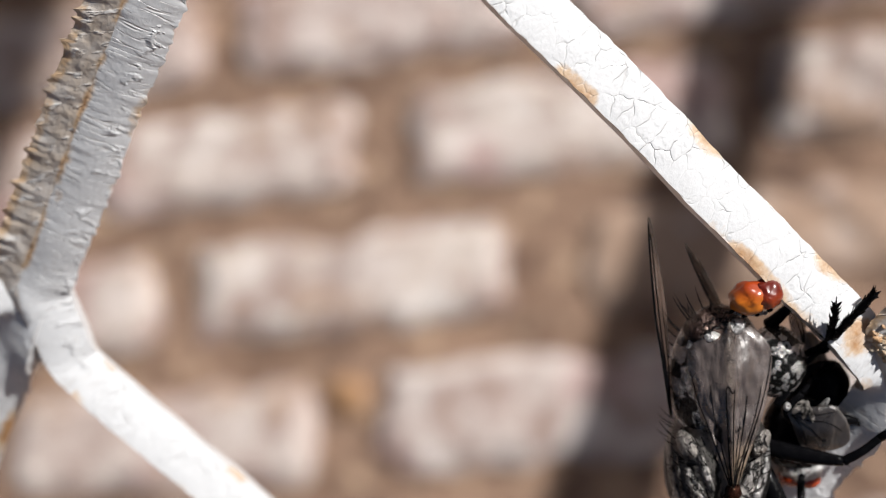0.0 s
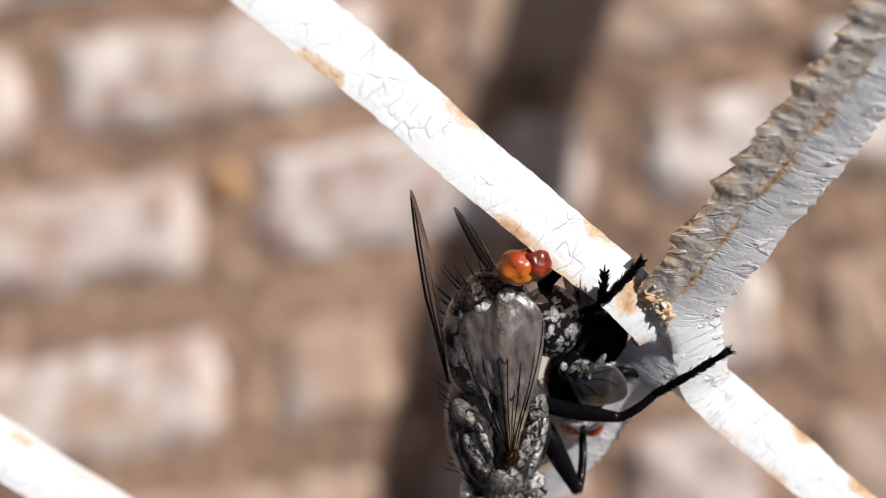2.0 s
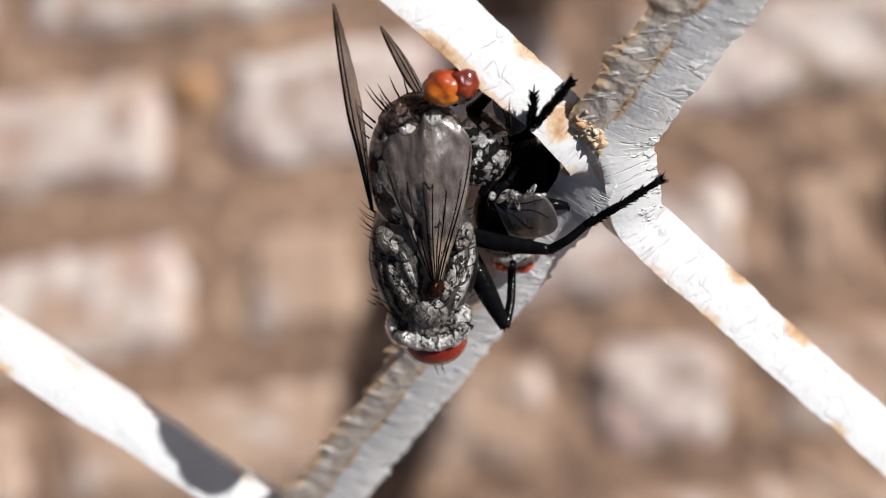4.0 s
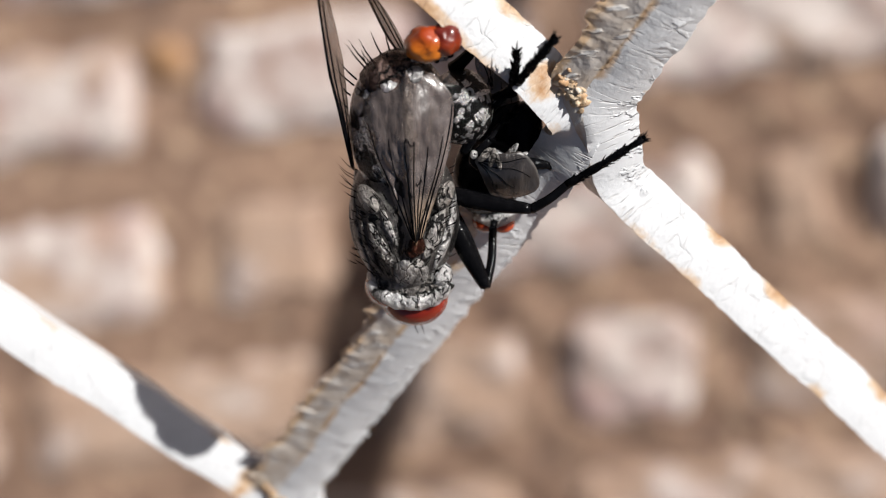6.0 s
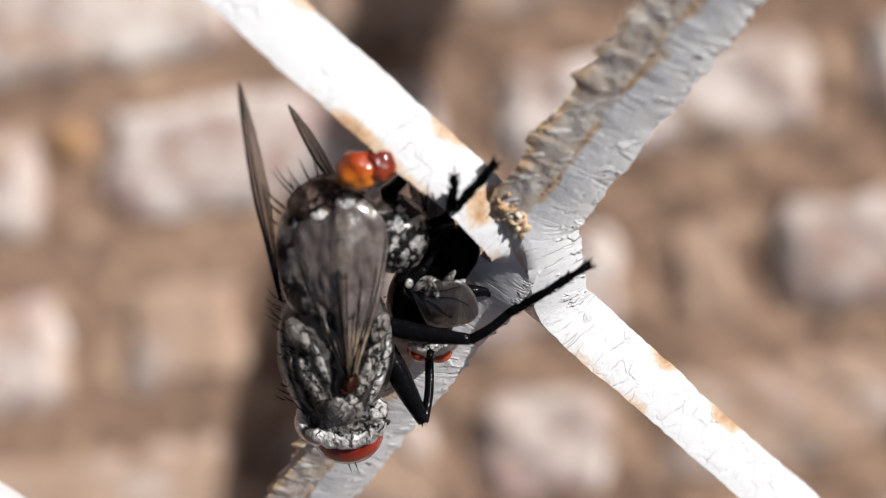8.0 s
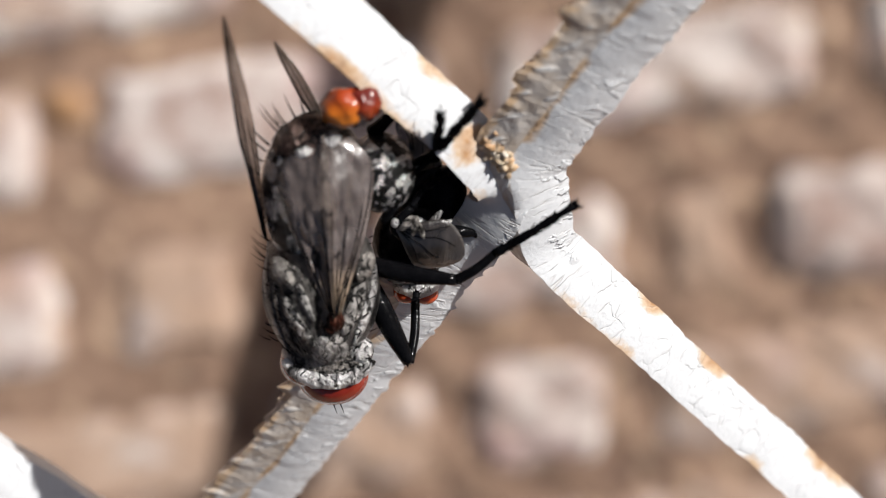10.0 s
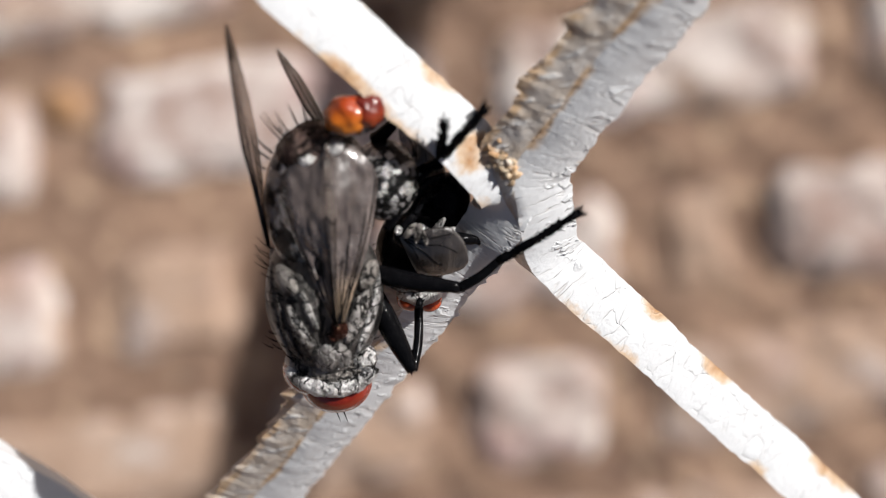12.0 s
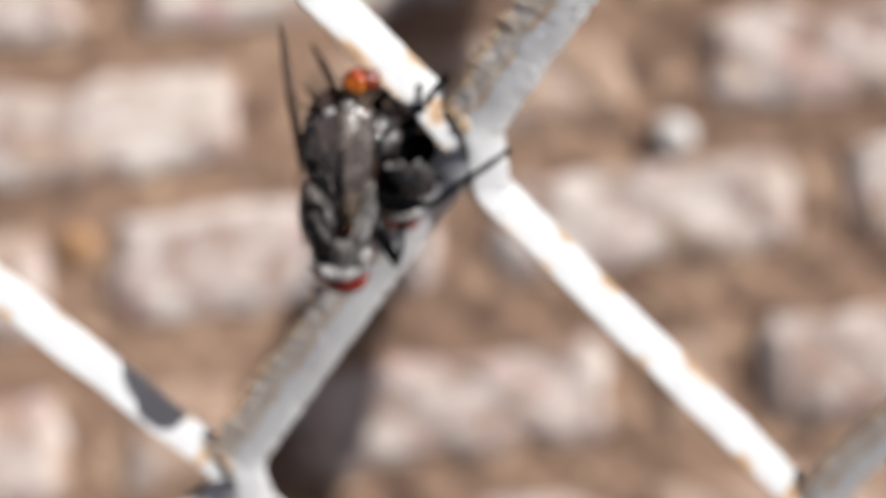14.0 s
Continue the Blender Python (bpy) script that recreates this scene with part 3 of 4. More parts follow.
def wing_material(name, tint, clear):
    """Smoky membrane: partly clear, silky, warmer towards its root."""
    n = Nodes(name)
    obj = n.scaled(n.add("TexCoord").outputs["Object"], (1000.0, 1000.0, 1000.0))
    streak = n.noise(n.scaled(obj, (2.2, 0.45, 1.0)), 1.0, 4, 0.6)
    c = n.mix(n.ramp(streak, (0.35, 0.0), (0.65, 1.0)), tuple(k * 0.62 for k in tint), tuple(k * 1.4 for k in tint))
    sep = n.add("SeparateXYZ")
    n.put(sep.inputs[0], obj)
    root = n.ramp(n.math("MULTIPLY", sep.outputs[1], -0.25), (0.05, 0.0), (0.55, 0.9))
    c = n.mix(root, c, (0.52, 0.38, 0.25))
    n.done(c, n.ramp(streak, (0.3, 0.34), (0.7, 0.50)), n.bump(n.math("ADD", streak, n.math("MULTIPLY", n.noise(obj, 0.8, 1), 1.2)), 0.00015, 0.8), Specular_IOR_Level=1.0, Coat_Weight=1.0, Coat_Roughness=0.14)
    clean = n.add("BsdfTransparent")
    clean.inputs[0].default_value = (0.86, 0.82, 0.78, 1)
    mixer = n.add("MixShader")
    thin = n.add("Attribute", attribute_name="thin").outputs["Fac"]
    n.put(mixer.inputs[0], n.math("ADD", n.ramp(n.noise(obj, 0.7, 3), (0.35, clear - 0.12), (0.65, clear + 0.12)), n.math("MULTIPLY", thin, 0.36), True))
    n.t.links.new(n.b.outputs[0], mixer.inputs[1])
    n.t.links.new(clean.outputs[0], mixer.inputs[2])
    n.t.links.new(mixer.outputs[0], n.t.nodes["Material Output"].inputs[0])
    return n.m


def shell_material():
    n = Nodes("black_horn")
    obj = n.scaled(n.add("TexCoord").outputs["Object"], (1000.0, 1000.0, 1000.0))
    c = n.mix(n.ramp(n.noise(obj, 2.2, 4), (0.5, 0.0), (0.7, 0.5)), (0.0025, 0.0025, 0.003), (0.007, 0.007, 0.008))
    return n.done(c, 0.16, n.bump(n.noise(obj, 3.0, 3), 0.00005, 0.8), Specular_IOR_Level=0.06)


def plate_material(name, light, dark, crackle, rough=0.34):
    """Silvery bloom on a horny plate, crossed by black hairline sutures."""
    n = Nodes(name)
    obj = n.scaled(n.add("TexCoord").outputs["Object"], (1000.0, 1000.0, 1000.0))
    wob = n.add("VectorMath", operation="MULTIPLY_ADD")
    nz = n.add("TexNoise")
    n.put(nz.inputs["Vector"], obj)
    nz.inputs["Scale"].default_value, nz.inputs["Detail"].default_value = 2.6, 3
    n.put(wob.inputs[0], nz.outputs["Color"])
    wob.inputs[1].default_value = (0.7, 0.7, 0.7)
    n.put(wob.inputs[2], obj)
    p = wob.outputs[0]
    tone = n.noise(n.scaled(p, (1.7, 0.7, 1.0)), 1.1, 3, 0.55)
    c = n.mix(n.ramp(tone, (0.36, 0.0), (0.58, 1.0)), dark, light)
    lines = None
    for k, (size, thin) in enumerate(((0.62, 0.016), (1.25, 0.018))):
        e = n.add("TexVoronoi", feature="DISTANCE_TO_EDGE")
        n.put(e.inputs["Vector"], n.scaled(p, (1.25, 0.7, 1.0)))
        e.inputs["Scale"].default_value = size
        cut = n.math("MULTIPLY", n.ramp(e.outputs["Distance"], (thin, 1.0), (thin * 2.6, 0.0)), n.ramp(n.noise(obj, 1.1 + k, 2), (0.5 - crackle * 0.2, 0.0), (0.58 - crackle * 0.2, 1.0)))
        lines = cut if lines is None else n.math("MAXIMUM", lines, cut)
    pits = n.ramp(n.noise(obj, 7.0, 3, 0.7), (0.30, 1.0), (0.37, 0.0))
    c = n.mix(n.math("MULTIPLY", pits, 0.7), c, (0.012, 0.012, 0.012))
    c = n.mix(lines, c, (0.004, 0.004, 0.004))
    h = n.math("SUBTRACT", n.math("ADD", n.math("MULTIPLY", tone, 1.4), n.math("MULTIPLY", n.noise(obj, 5.0, 4, 0.7), 0.5)), n.math("MULTIPLY", lines, 0.7))
    return n.done(c, rough, n.bump(h, 0.00030, 1.0), Specular_IOR_Level=0.5, Metallic=0.5)


def bulb_material(name, deep, glow):
    """A swollen, wet, translucent bulb: deep red above, orange where it is thin."""
    n = Nodes(name)
    obj = n.scaled(n.add("TexCoord").outputs["Object"], (1000.0, 1000.0, 1000.0))
    sep = n.add("SeparateXYZ")
    n.put(sep.inputs[0], obj)
    t = n.math("ADD", n.math("MULTIPLY", n.math("SUBTRACT", 6.3, sep.outputs[1]), 0.8), n.math("MULTIPLY", n.noise(obj, 0.9, 2), 0.5))
    c = n.mix(n.ramp(t, (0.15, 0.0), (0.95, 1.0)), deep, glow)
    return n.done(c, 0.35, n.bump(n.noise(obj, 1.6, 1), 0.00005, 1.0), Specular_IOR_Level=0.2, Coat_Weight=1.0, Coat_Roughness=0.12)


BLOOM = horn_material("silver_bloom", (0.005, 0.005, 0.005), (0.12, 0.112, 0.105), 1.1, 0.5, 0.32, True)
CHECK = horn_material("chequered_bloom", (0.007, 0.005, 0.005), (0.50, 0.48, 0.47), 1.3, 0.9, 0.24, False, 0.40, 0.5, 0.8)
SPOTS = horn_material("spotted_bloom", (0.004, 0.004, 0.004), (0.60, 0.59, 0.58), 3.1, 0.9, 0.22, False, 0.30, 0.0, 0.6)
FACE = plate_material("silver_face", (0.62, 0.61, 0.60), (0.20, 0.195, 0.19), 0.35, 0.3)
PLATE = plate_material("silver_plate", (0.44, 0.42, 0.40), (0.07, 0.066, 0.062), 0.9)
BAND = plate_material("dusty_band", (0.30, 0.275, 0.25), (0.07, 0.062, 0.056), 0.3, 0.4)
TAIL = plate_material("brown_tail_plate", (0.13, 0.085, 0.07), (0.025, 0.012, 0.01), 0.8, 0.26)
HORN = shell_material()
RED = eye_material("red_eye", (0.22, 0.019, 0.005), (0.12, 0.009, 0.004), 0.25)
ORANGE = eye_material("orange_eye", (0.42, 0.060, 0.009), (0.26, 0.025, 0.006), 0.25)
AMBER = bulb_material("amber_bulb", (0.27, 0.036, 0.006), (0.52, 0.16, 0.011))
MAROON = bulb_material("maroon_bulb", (0.10, 0.009, 0.004), (0.30, 0.045, 0.006))
WING = wing_material("smoky_wing", (0.110, 0.088, 0.081), 0.40)
DARK_WING = wing_material("dark_wing", (0.010, 0.008, 0.0075), 0.12)
CLEAR_WING = wing_material("clear_wing", (0.062, 0.040, 0.031), 0.50)
VEIN = shell_material()
SHORT_WING = wing_material("short_wing", (0.032, 0.026, 0.023), 0.22)
SCUT = horn_material("brown_plate", (0.008, 0.004, 0.003), (0.05, 0.018, 0.012), 2.0, 0.6, 0.2)


def V3(p):
    return Vector(p) * MM


def blob(name, centre, radii, material, parent, turn=(0, 0, 0), lumps=0.05, seed=1, label="", squash=None, rings=28):
    """A rounded body piece: an ellipsoid, tapered along y and made uneven."""
    bm = bmesh.new()
    bmesh.ops.create_uvsphere(bm, u_segments=rings, v_segments=rings * 3 // 4, radius=1)
    rot = Euler([radians(a) for a in turn]).to_matrix()
    for v in bm.verts:
        p = v.co.copy()
        if squash:
            f = squash(p.y)
            p.x *= f
            p.z *= f
        p *= 1 + lumps * noise.noise(p * 1.7 + Vector((seed * 7.1, 0, 0))) + lumps * 0.5 * noise.noise(p * 5 + Vector((seed * 3.3, 5, 0)))
        p = Vector((p.x * radii[0], p.y * radii[1], p.z * radii[2]))
        v.co = (rot @ p + Vector(centre)) * MM
    return part(name, bm, material, parent, label, smooth=True)


def tube_into(bm, pts, radii, sides=8):
    """Adds a tapered tube through pts (mm) to bm."""
    pts = [Vector(p) for p in pts]
    rings = []
    for q, p in enumerate(pts):
        t = (pts[min(q + 1, len(pts) - 1)] - pts[max(q - 1, 0)]).normalized()
        a = t.cross(Vector((0.3, 0.2, 0.93))).normalized()
        b = t.cross(a)
        rings.append([bm.verts.new((p + (a * math.cos(k * math.tau / sides) + b * math.sin(k * math.tau / sides)) * radii[q]) * MM) for k in range(sides)])
    for r0, r1 in zip(rings, rings[1:]):
        for k in range(sides):
            bm.faces.new((r0[k], r0[(k + 1) % sides], r1[(k + 1) % sides], r1[k]))
    bm.faces.new(rings[0][::-1])
    bm.faces.new(rings[-1])


def curve_pts(pts, m=6):
    """A smooth line through pts."""
    pts = [Vector(p) for p in pts]
    ext = [2 * pts[0] - pts[1]] + pts + [2 * pts[-1] - pts[-2]]
    out = []
    for q in range(1, len(ext) - 2):
        p0, p1, p2, p3 = ext[q - 1 : q + 3]
        for k in range(m):
            t = k / m
            out.append(0.5 * (2 * p1 + (p2 - p0) * t + (2 * p0 - 5 * p1 + 4 * p2 - p3) * t * t + (3 * p1 - p0 - 3 * p2 + p3) * t**3))
    return out + [pts[-1]]


def hairs(bm, a, b, count, length, lean, rng, thick=0.022, axis=None):
    """Bristles along the line from a to b."""
    a, b = Vector(a), Vector(b)
    t = (b - a).normalized()
    for _ in range(count):
        p = a.lerp(b, rng.random())
        d = Vector((rng.uniform(-1, 1), rng.uniform(-1, 1), rng.uniform(-0.4, 1)))
        d = (d - t * d.dot(t)).normalized()
        if axis is not None:
            d = (d * 0.6 + Vector(axis) * 0.8).normalized()
        e = p + (d * (1 - lean) + t * lean).normalized() * length * rng.uniform(0.6, 1.2)
        tube_into(bm, [p, p.lerp(e, 0.5) + d * 0.02, e], [thick, thick * 0.7, thick * 0.2], 4)


def leg(parent, segs, seed, label=""):
    """One leg: thigh, then shin and foot as its parts. segs: three lists of (points, radii)."""
    rng = random.Random(seed)
    out = None
    for name, (pts, radii) in zip(("leg", "shin", "foot"), segs):
        bm = bmesh.new()
        line = curve_pts(pts, 6)
        rr = [radii[0] + (radii[1] - radii[0]) * q / (len(line) - 1) for q in range(len(line))]
        if name == "leg":
            rr = [r * (0.75 + 0.5 * math.sin(math.pi * (0.15 + 0.8 * q / (len(line) - 1)))) for q, r in enumerate(rr)]
        if name == "foot":
            rr = [r * (1.18 if q % 4 < 2 else 0.85) for q, r in enumerate(rr)]
        tube_into(bm, line, rr, 10)
        if name == "foot":
            e, d = line[-1] - (line[-1] - line[-2]) * 0.3, (line[-1] - line[-2]).normalized()
            s = d.cross(Vector((0, 0, 1))).normalized()
            for k in (-1, 1):
                tube_into(bm, [e, e + d * 0.16 + s * 0.1 * k, e + d * 0.26 + s * 0.2 * k - Vector((0, 0, 0.12))], [0.05, 0.04, 0.01], 5)
        ob = part(name, bm, HORN, parent if out is None else out, label if out is None else "", smooth=True)
        out = out or ob
        hb = bmesh.new()
        for a, b in zip(line, line[1:]):
            hairs(hb, a, b, 14 if name == "foot" else 5, 0.44 if name == "foot" else 0.34, 0.62 if name == "foot" else 0.6, rng, 0.05 if name == "foot" else 0.03)
        part("bristles", hb, HORN, out)["kind"] = "stuff"
    return out


def wing(parent, base, tip, width, normal, material, bulge, veins, label, curl=0.0, notch=0.0, seed=0):
    """A wing blade from base to tip, drooping to both sides, with its veins."""
    base, tip, normal = Vector(base), Vector(tip), Vector(normal).normalized()
    t = tip - base
    long = t.length
    t.normalize()
    s = t.cross(normal).normalized()
    up = s.cross(t)
    nu, nv = 36, 14

    def half(u):
        return width / 2 * (math.sin(math.pi * min(1, u * 0.93 + 0.06)) ** 0.62) * (0.30 + 0.70 * min(1, u * 2.1))

    def place(u, v):
        w = half(u)
        if v > 0.98 and notch:
            w *= 1 - notch * max(0, noise.noise((u * 14, seed, 2)))
        return base + t * (u * long) + s * (v * w) + up * (bulge * math.sin(math.pi * u) * (1 - 0.75 * v * v) + curl * (v * w) ** 2 + 0.03 * noise.noise((u * 5, v * 2, seed)))

    bm = bmesh.new()
    grid = [[bm.verts.new(place(i / nu, j / nv * 2 - 1) * MM) for j in range(nv + 1)] for i in range(nu + 1)]
    for i in range(nu):
        for j in range(nv):
            bm.faces.new((grid[i][j], grid[i + 1][j], grid[i + 1][j + 1], grid[i][j + 1]))
    ob = part("wing", bm, material, parent, label, smooth=True)
    so = ob.modifiers.new("thickness", "SOLIDIFY")
    so.thickness = 0.012 * MM
    for k, (v0, v1, u0, u1, r) in enumerate(veins):
        vb = bmesh.new()
        line = []
        for q in range(15):
            u = u0 + (u1 - u0) * q / 14
            v = v0 + (v1 - v0) * (q / 14) ** 1.3 + 0.05 * math.sin(q * 0.5 + k)
            line.append(place(u, max(-0.99, min(0.99, v))) + up * 0.018)
        tube_into(vb, line, [r * (1 - 0.5 * q / 14) for q in range(15)], 5)
        part("vein", vb, VEIN, ob, smooth=True)
    return ob


# the large forms of the upper fly: centre, radii, in millimetres of its own space
THORAX = ((-0.28, -2.05, -0.25), (2.38, 3.35, 2.05))
ABDOMEN = ((-0.42, 2.0, -0.10), (2.18, 3.3, 1.85))


def back_height(x, y):
    """The height of the fly's back over its own plane."""
    best = -1.0
    for (cx, cy, cz), (rx, ry, rz) in (THORAX, ABDOMEN):
        q = 1 - ((x - cx) / rx) ** 2 - ((y - cy) / ry) ** 2
        if q > 0:
            best = max(best, cz + rz * math.sqrt(q))
    return best


def strip(name, line, wide, high, material, parent, seed, label=""):
    """A raised plate that follows a line over the back, rounded across and pinched at both ends."""
    pts = curve_pts([(x, y, 0) for x, y in line], 8)
    bm = bmesh.new()
    rings = []
    m = 8
    for q, p in enumerate(pts):
        t = (pts[min(q + 1, len(pts) - 1)] - pts[max(q - 1, 0)]).normalized()
        side = Vector((t.y, -t.x, 0))
        f = q / (len(pts) - 1)
        w = wide * (math.sin(math.pi * (0.06 + 0.88 * f)) ** 0.6) * (1 + 0.22 * noise.noise((q * 0.35, seed, 2)))
        row = []
        for k in range(m + 1):
            g = k / m * 2 - 1
            c = p + side * (g * w)
            c.z = back_height(c.x, c.y) + high * (1 - g * g) ** 0.5 * (1 + 0.35 * noise.noise((q * 0.45, g * 1.5, seed))) - 0.05
            row.append(bm.verts.new(c * MM))
        rings.append(row)
    for r0, r1 in zip(rings, rings[1:]):
        for k in range(m):
            bm.faces.new((r0[k], r1[k], r1[k + 1], r0[k + 1]))
    bmesh.ops.recalc_face_normals(bm, faces=bm.faces)
    ob = part(name, bm, material, parent, label, smooth=True)
    so = ob.modifiers.new("thickness", "SOLIDIFY")
    so.thickness, so.offset = 0.08 * MM, -1
    return ob


def back_wing(parent):
    """The smoky wing that lies folded over the back, pleated along its veins."""
    def edge(u, side):
        w = math.sin(math.pi * min(1, 0.04 + 0.52 * u)) ** 1.15 * (1 if u < 0.78 else math.sqrt(max(0, 1 - ((u - 0.78) / 0.22) ** 2)))
        return (0.42 - 0.42 * u) + side * w * (1.98 if side < 0 else 1.85 - 0.1 * u)

    def place(u, v, raised=0.0):
        left, right = edge(u, -1), edge(u, 1)
        x = left + (right - left) * (v + 1) / 2
        y = -2.45 + 7.45 * u - 0.25 * abs(v) * u
        z = max(back_height(x, y), 1.85 - 0.5 * abs(v) - 1.0 * max(0, u - 0.2) ** 1.2) * (1 - 0.10 * v * v)
        pleat = 0.05 * math.cos(v * 9.0 + 0.6) * min(1, u * 3) * (1 - 0.4 * u)
        fold = 0.15 * math.exp(-((v + 0.03) ** 2) / 0.02) + 0.15 * noise.noise((u * 6, v * 3, 3.0)) + 0.08 * noise.noise((u * 13, v * 6, 8.0))
        return Vector((x, y, z + 0.25 + pleat + fold + raised))

    nu, nv = 64, 36
    bm = bmesh.new()
    thin = bm.verts.layers.float.new("thin")
    grid = [[bm.verts.new(place(i / nu, j / nv * 2 - 1) * MM) for j in range(nv + 1)] for i in range(nu + 1)]
    # clearer along the midline, so the bright sheen band shows through
    for i in range(nu + 1):
        for j in range(nv + 1):
            grid[i][j][thin] = math.exp(-(((j / nv * 2 - 1) - 0.02) / 0.14) ** 2)
    for i in range(nu):
        for j in range(nv):
            bm.faces.new((grid[i][j], grid[i][j + 1], grid[i + 1][j + 1], grid[i + 1][j]))
    bmesh.ops.remove_doubles(bm, verts=bm.verts, dist=1e-7)
    ob = part("wing", bm, WING, parent, "smoky brown wing folded flat over the back", smooth=True)
    so = ob.modifiers.new("thickness", "SOLIDIFY")
    so.thickness = 0.012 * MM
    # (v at the root, v at the end, u at the end, bend, thickness)
    for v0, v1, u1, bend, r in ((-0.25, -0.10, 0.60, 0.03, 0.044), (0.05, 0.13, 0.60, -0.03, 0.040), (0.25, 0.46, 0.56, 0.05, 0.036), (0.45, 0.80, 0.62, 0.08, 0.034), (0.70, 0.97, 0.80, 0.02, 0.040), (-0.45, -0.48, 0.62, -0.06, 0.030), (-0.7, -0.93, 0.70, -0.02, 0.040), (0.15, 0.30, 0.40, 0.0, 0.032)):
        vb = bmesh.new()
        line = [place(0.02 + (u1 - 0.02) * q / 20, v0 + (v1 - v0) * (q / 20) + bend * math.sin(q / 20 * math.pi), 0.02) for q in range(21)]
        tube_into(vb, line, [r * (1 - 0.5 * q / 20) for q in range(21)], 5)
        part("vein", vb, VEIN, ob, smooth=True)
    for u, va, vb_, dip in ((0.60, -0.10, 0.13, 0.022), (0.36, 0.14, 0.36, -0.015), (0.30, -0.2, 0.07, 0.01)):
        vb = bmesh.new()
        line = [place(u + dip * math.sin(q * 0.8), va + (vb_ - va) * q / 8, 0.02) for q in range(9)]
        tube_into(vb, line, [0.024] * 9, 5)
        part("vein", vb, VEIN, ob, smooth=True)
    return ob


def male_fly():
    fly = new("fly")
    y = Vector((0.02, 0.932, 0.361)).normalized()
    x = (Vector((1, 0, 0)) - y * y.x).normalized()
    fly.matrix_basis = Matrix.Translation(V3((-4.3, 0, 872.6))) @ Matrix((x, y, x.cross(y))).transposed().to_4x4()
    tagged(fly, "dark grey fly with red eyes and amber tail on another fly", "fly", group="mating flies")
    rng = random.Random(5)
    blob("thorax", *THORAX, BLOOM, fly, (0, 0, 0), 0.02, 2, "grey thorax with dark stripes", None, 40)
    # bloom bands and plates along the thorax
    for line, wide, high, base in (
        (((-2.42, -0.35), (-2.38, -1.6), (-2.10, -3.0), (-1.62, -4.35)), 0.20, 0.16, BAND),
        (((-2.05, -1.35), (-1.86, -2.6), (-1.40, -3.8), (-1.02, -4.45)), 0.13, 0.14, BAND),
        (((-1.62, -1.75), (-1.30, -2.55), (-0.75, -3.45), (-0.42, -3.9)), 0.34, 0.20, PLATE),
        (((-1.05, -1.15), (-0.78, -1.9), (-0.42, -2.7)), 0.20, 0.14, PLATE),
        (((1.30, -0.55), (1.28, -1.5), (1.02, -2.6), (0.72, -3.3)), 0.34, 0.22, PLATE),
        (((1.86, -0.9), (1.75, -2.0), (1.42, -3.2), (1.10, -4.0)), 0.22, 0.16, FACE),
    ):
        strip("side_plate", line, wide, high, base, fly, wide * 31 + high)
    blob("scutellum", (0.1, -0.1, 1.15), (1.05, 0.9, 0.62), BLOOM, fly, (-12, 0, 0), 0.05, 4)
    blob("brown_plate", (0.42, -2.62, 1.80), (0.36, 0.42, 0.22), SCUT, fly, (0, 0, 0), 0.12, 6)
    blob("brown_plate", (0.20, -2.95, 1.72), (0.30, 0.26, 0.16), SCUT, fly, (0, 0, 30), 0.12, 16)
    blob("collar", (0.10, -4.08, 1.12), (0.78, 0.98, 0.48), PLATE, fly, (26, 0, 4), 0.07, 9, "pale crackled collar plate")
    for at, size, turn in (((-1.60, -0.85, 1.30), (0.42, 0.80, 0.30), 30), ((1.52, -0.55, 1.30), (0.34, 0.72, 0.28), -20)):
        blob("squama", at, size, BAND, fly, (0, -20 if at[0] < 0 else 20, turn), 0.06, 51, "pale wing scale")
    blob("shoulder", (-1.35, -1.55, 1.35), (0.36, 0.18, 0.26), HORN, fly, (0, 0, 24), 0.1, 52)
    blob("abdomen", *ABDOMEN, CHECK, fly, (0, 0, 0), 0.03, 3, "glossy abdomen with a silvery chequer", None, 44)
    blob("abdomen_tip", (-0.75, 4.35, 0.55), (1.35, 0.95, 1.05), TAIL, fly, (0, 0, 24), 0.10, 8, "brown abdomen tip with silver edges", None, 32)
    for at, size, turn in (((-1.50, 3.75, 1.15), (0.30, 0.42, 0.14), -20), ((-0.78, 4.20, 1.50), (0.34, 0.26, 0.12), 14), ((-1.78, 4.30, 0.62), (0.18, 0.26, 0.12), -30), ((0.18, 4.62, 1.30), (0.46, 0.36, 0.2), 18), ((-1.15, 4.85, 1.12), (0.18, 0.16, 0.1), 0)):
        blob("bloom_patch", at, size, FACE, fly, (0, 0, turn), 0.22, 71 + at[0], "silvery patch", rings=16)
    blob("tail_bulb", (0.72, 5.95, 1.42), (0.88, 0.74, 0.74), AMBER, fly, (0, 0, 14), 0.16, 5, "shiny amber tail bulb", lambda v: 1 - 0.06 * v)
    blob("tail_bulb", (1.44, 6.12, 1.34), (0.68, 0.70, 0.68), MAROON, fly, (0, 0, -10), 0.14, 15, "shiny dark red tail bulb")
    for k in range(12):
        f = k / 11
        at = (0.05 + 1.95 * f, 5.28 - 0.32 * math.sin(f * math.pi * 0.8) + 0.45 * f * f + rng.uniform(-0.06, 0.06), 1.28 - 0.75 * f)
        blob("tail_fringe", at, (0.10 + 0.06 * rng.random(), 0.10, 0.1), FACE if k % 3 else HORN, fly, (0, 0, 20), 0.25, 61 + k, rings=10)
    head = blob("head", (0.0, -5.0, -0.15), (1.78, 1.12, 1.25), BAND, fly, (0, 0, 5), 0.04, 7, "silvery head")
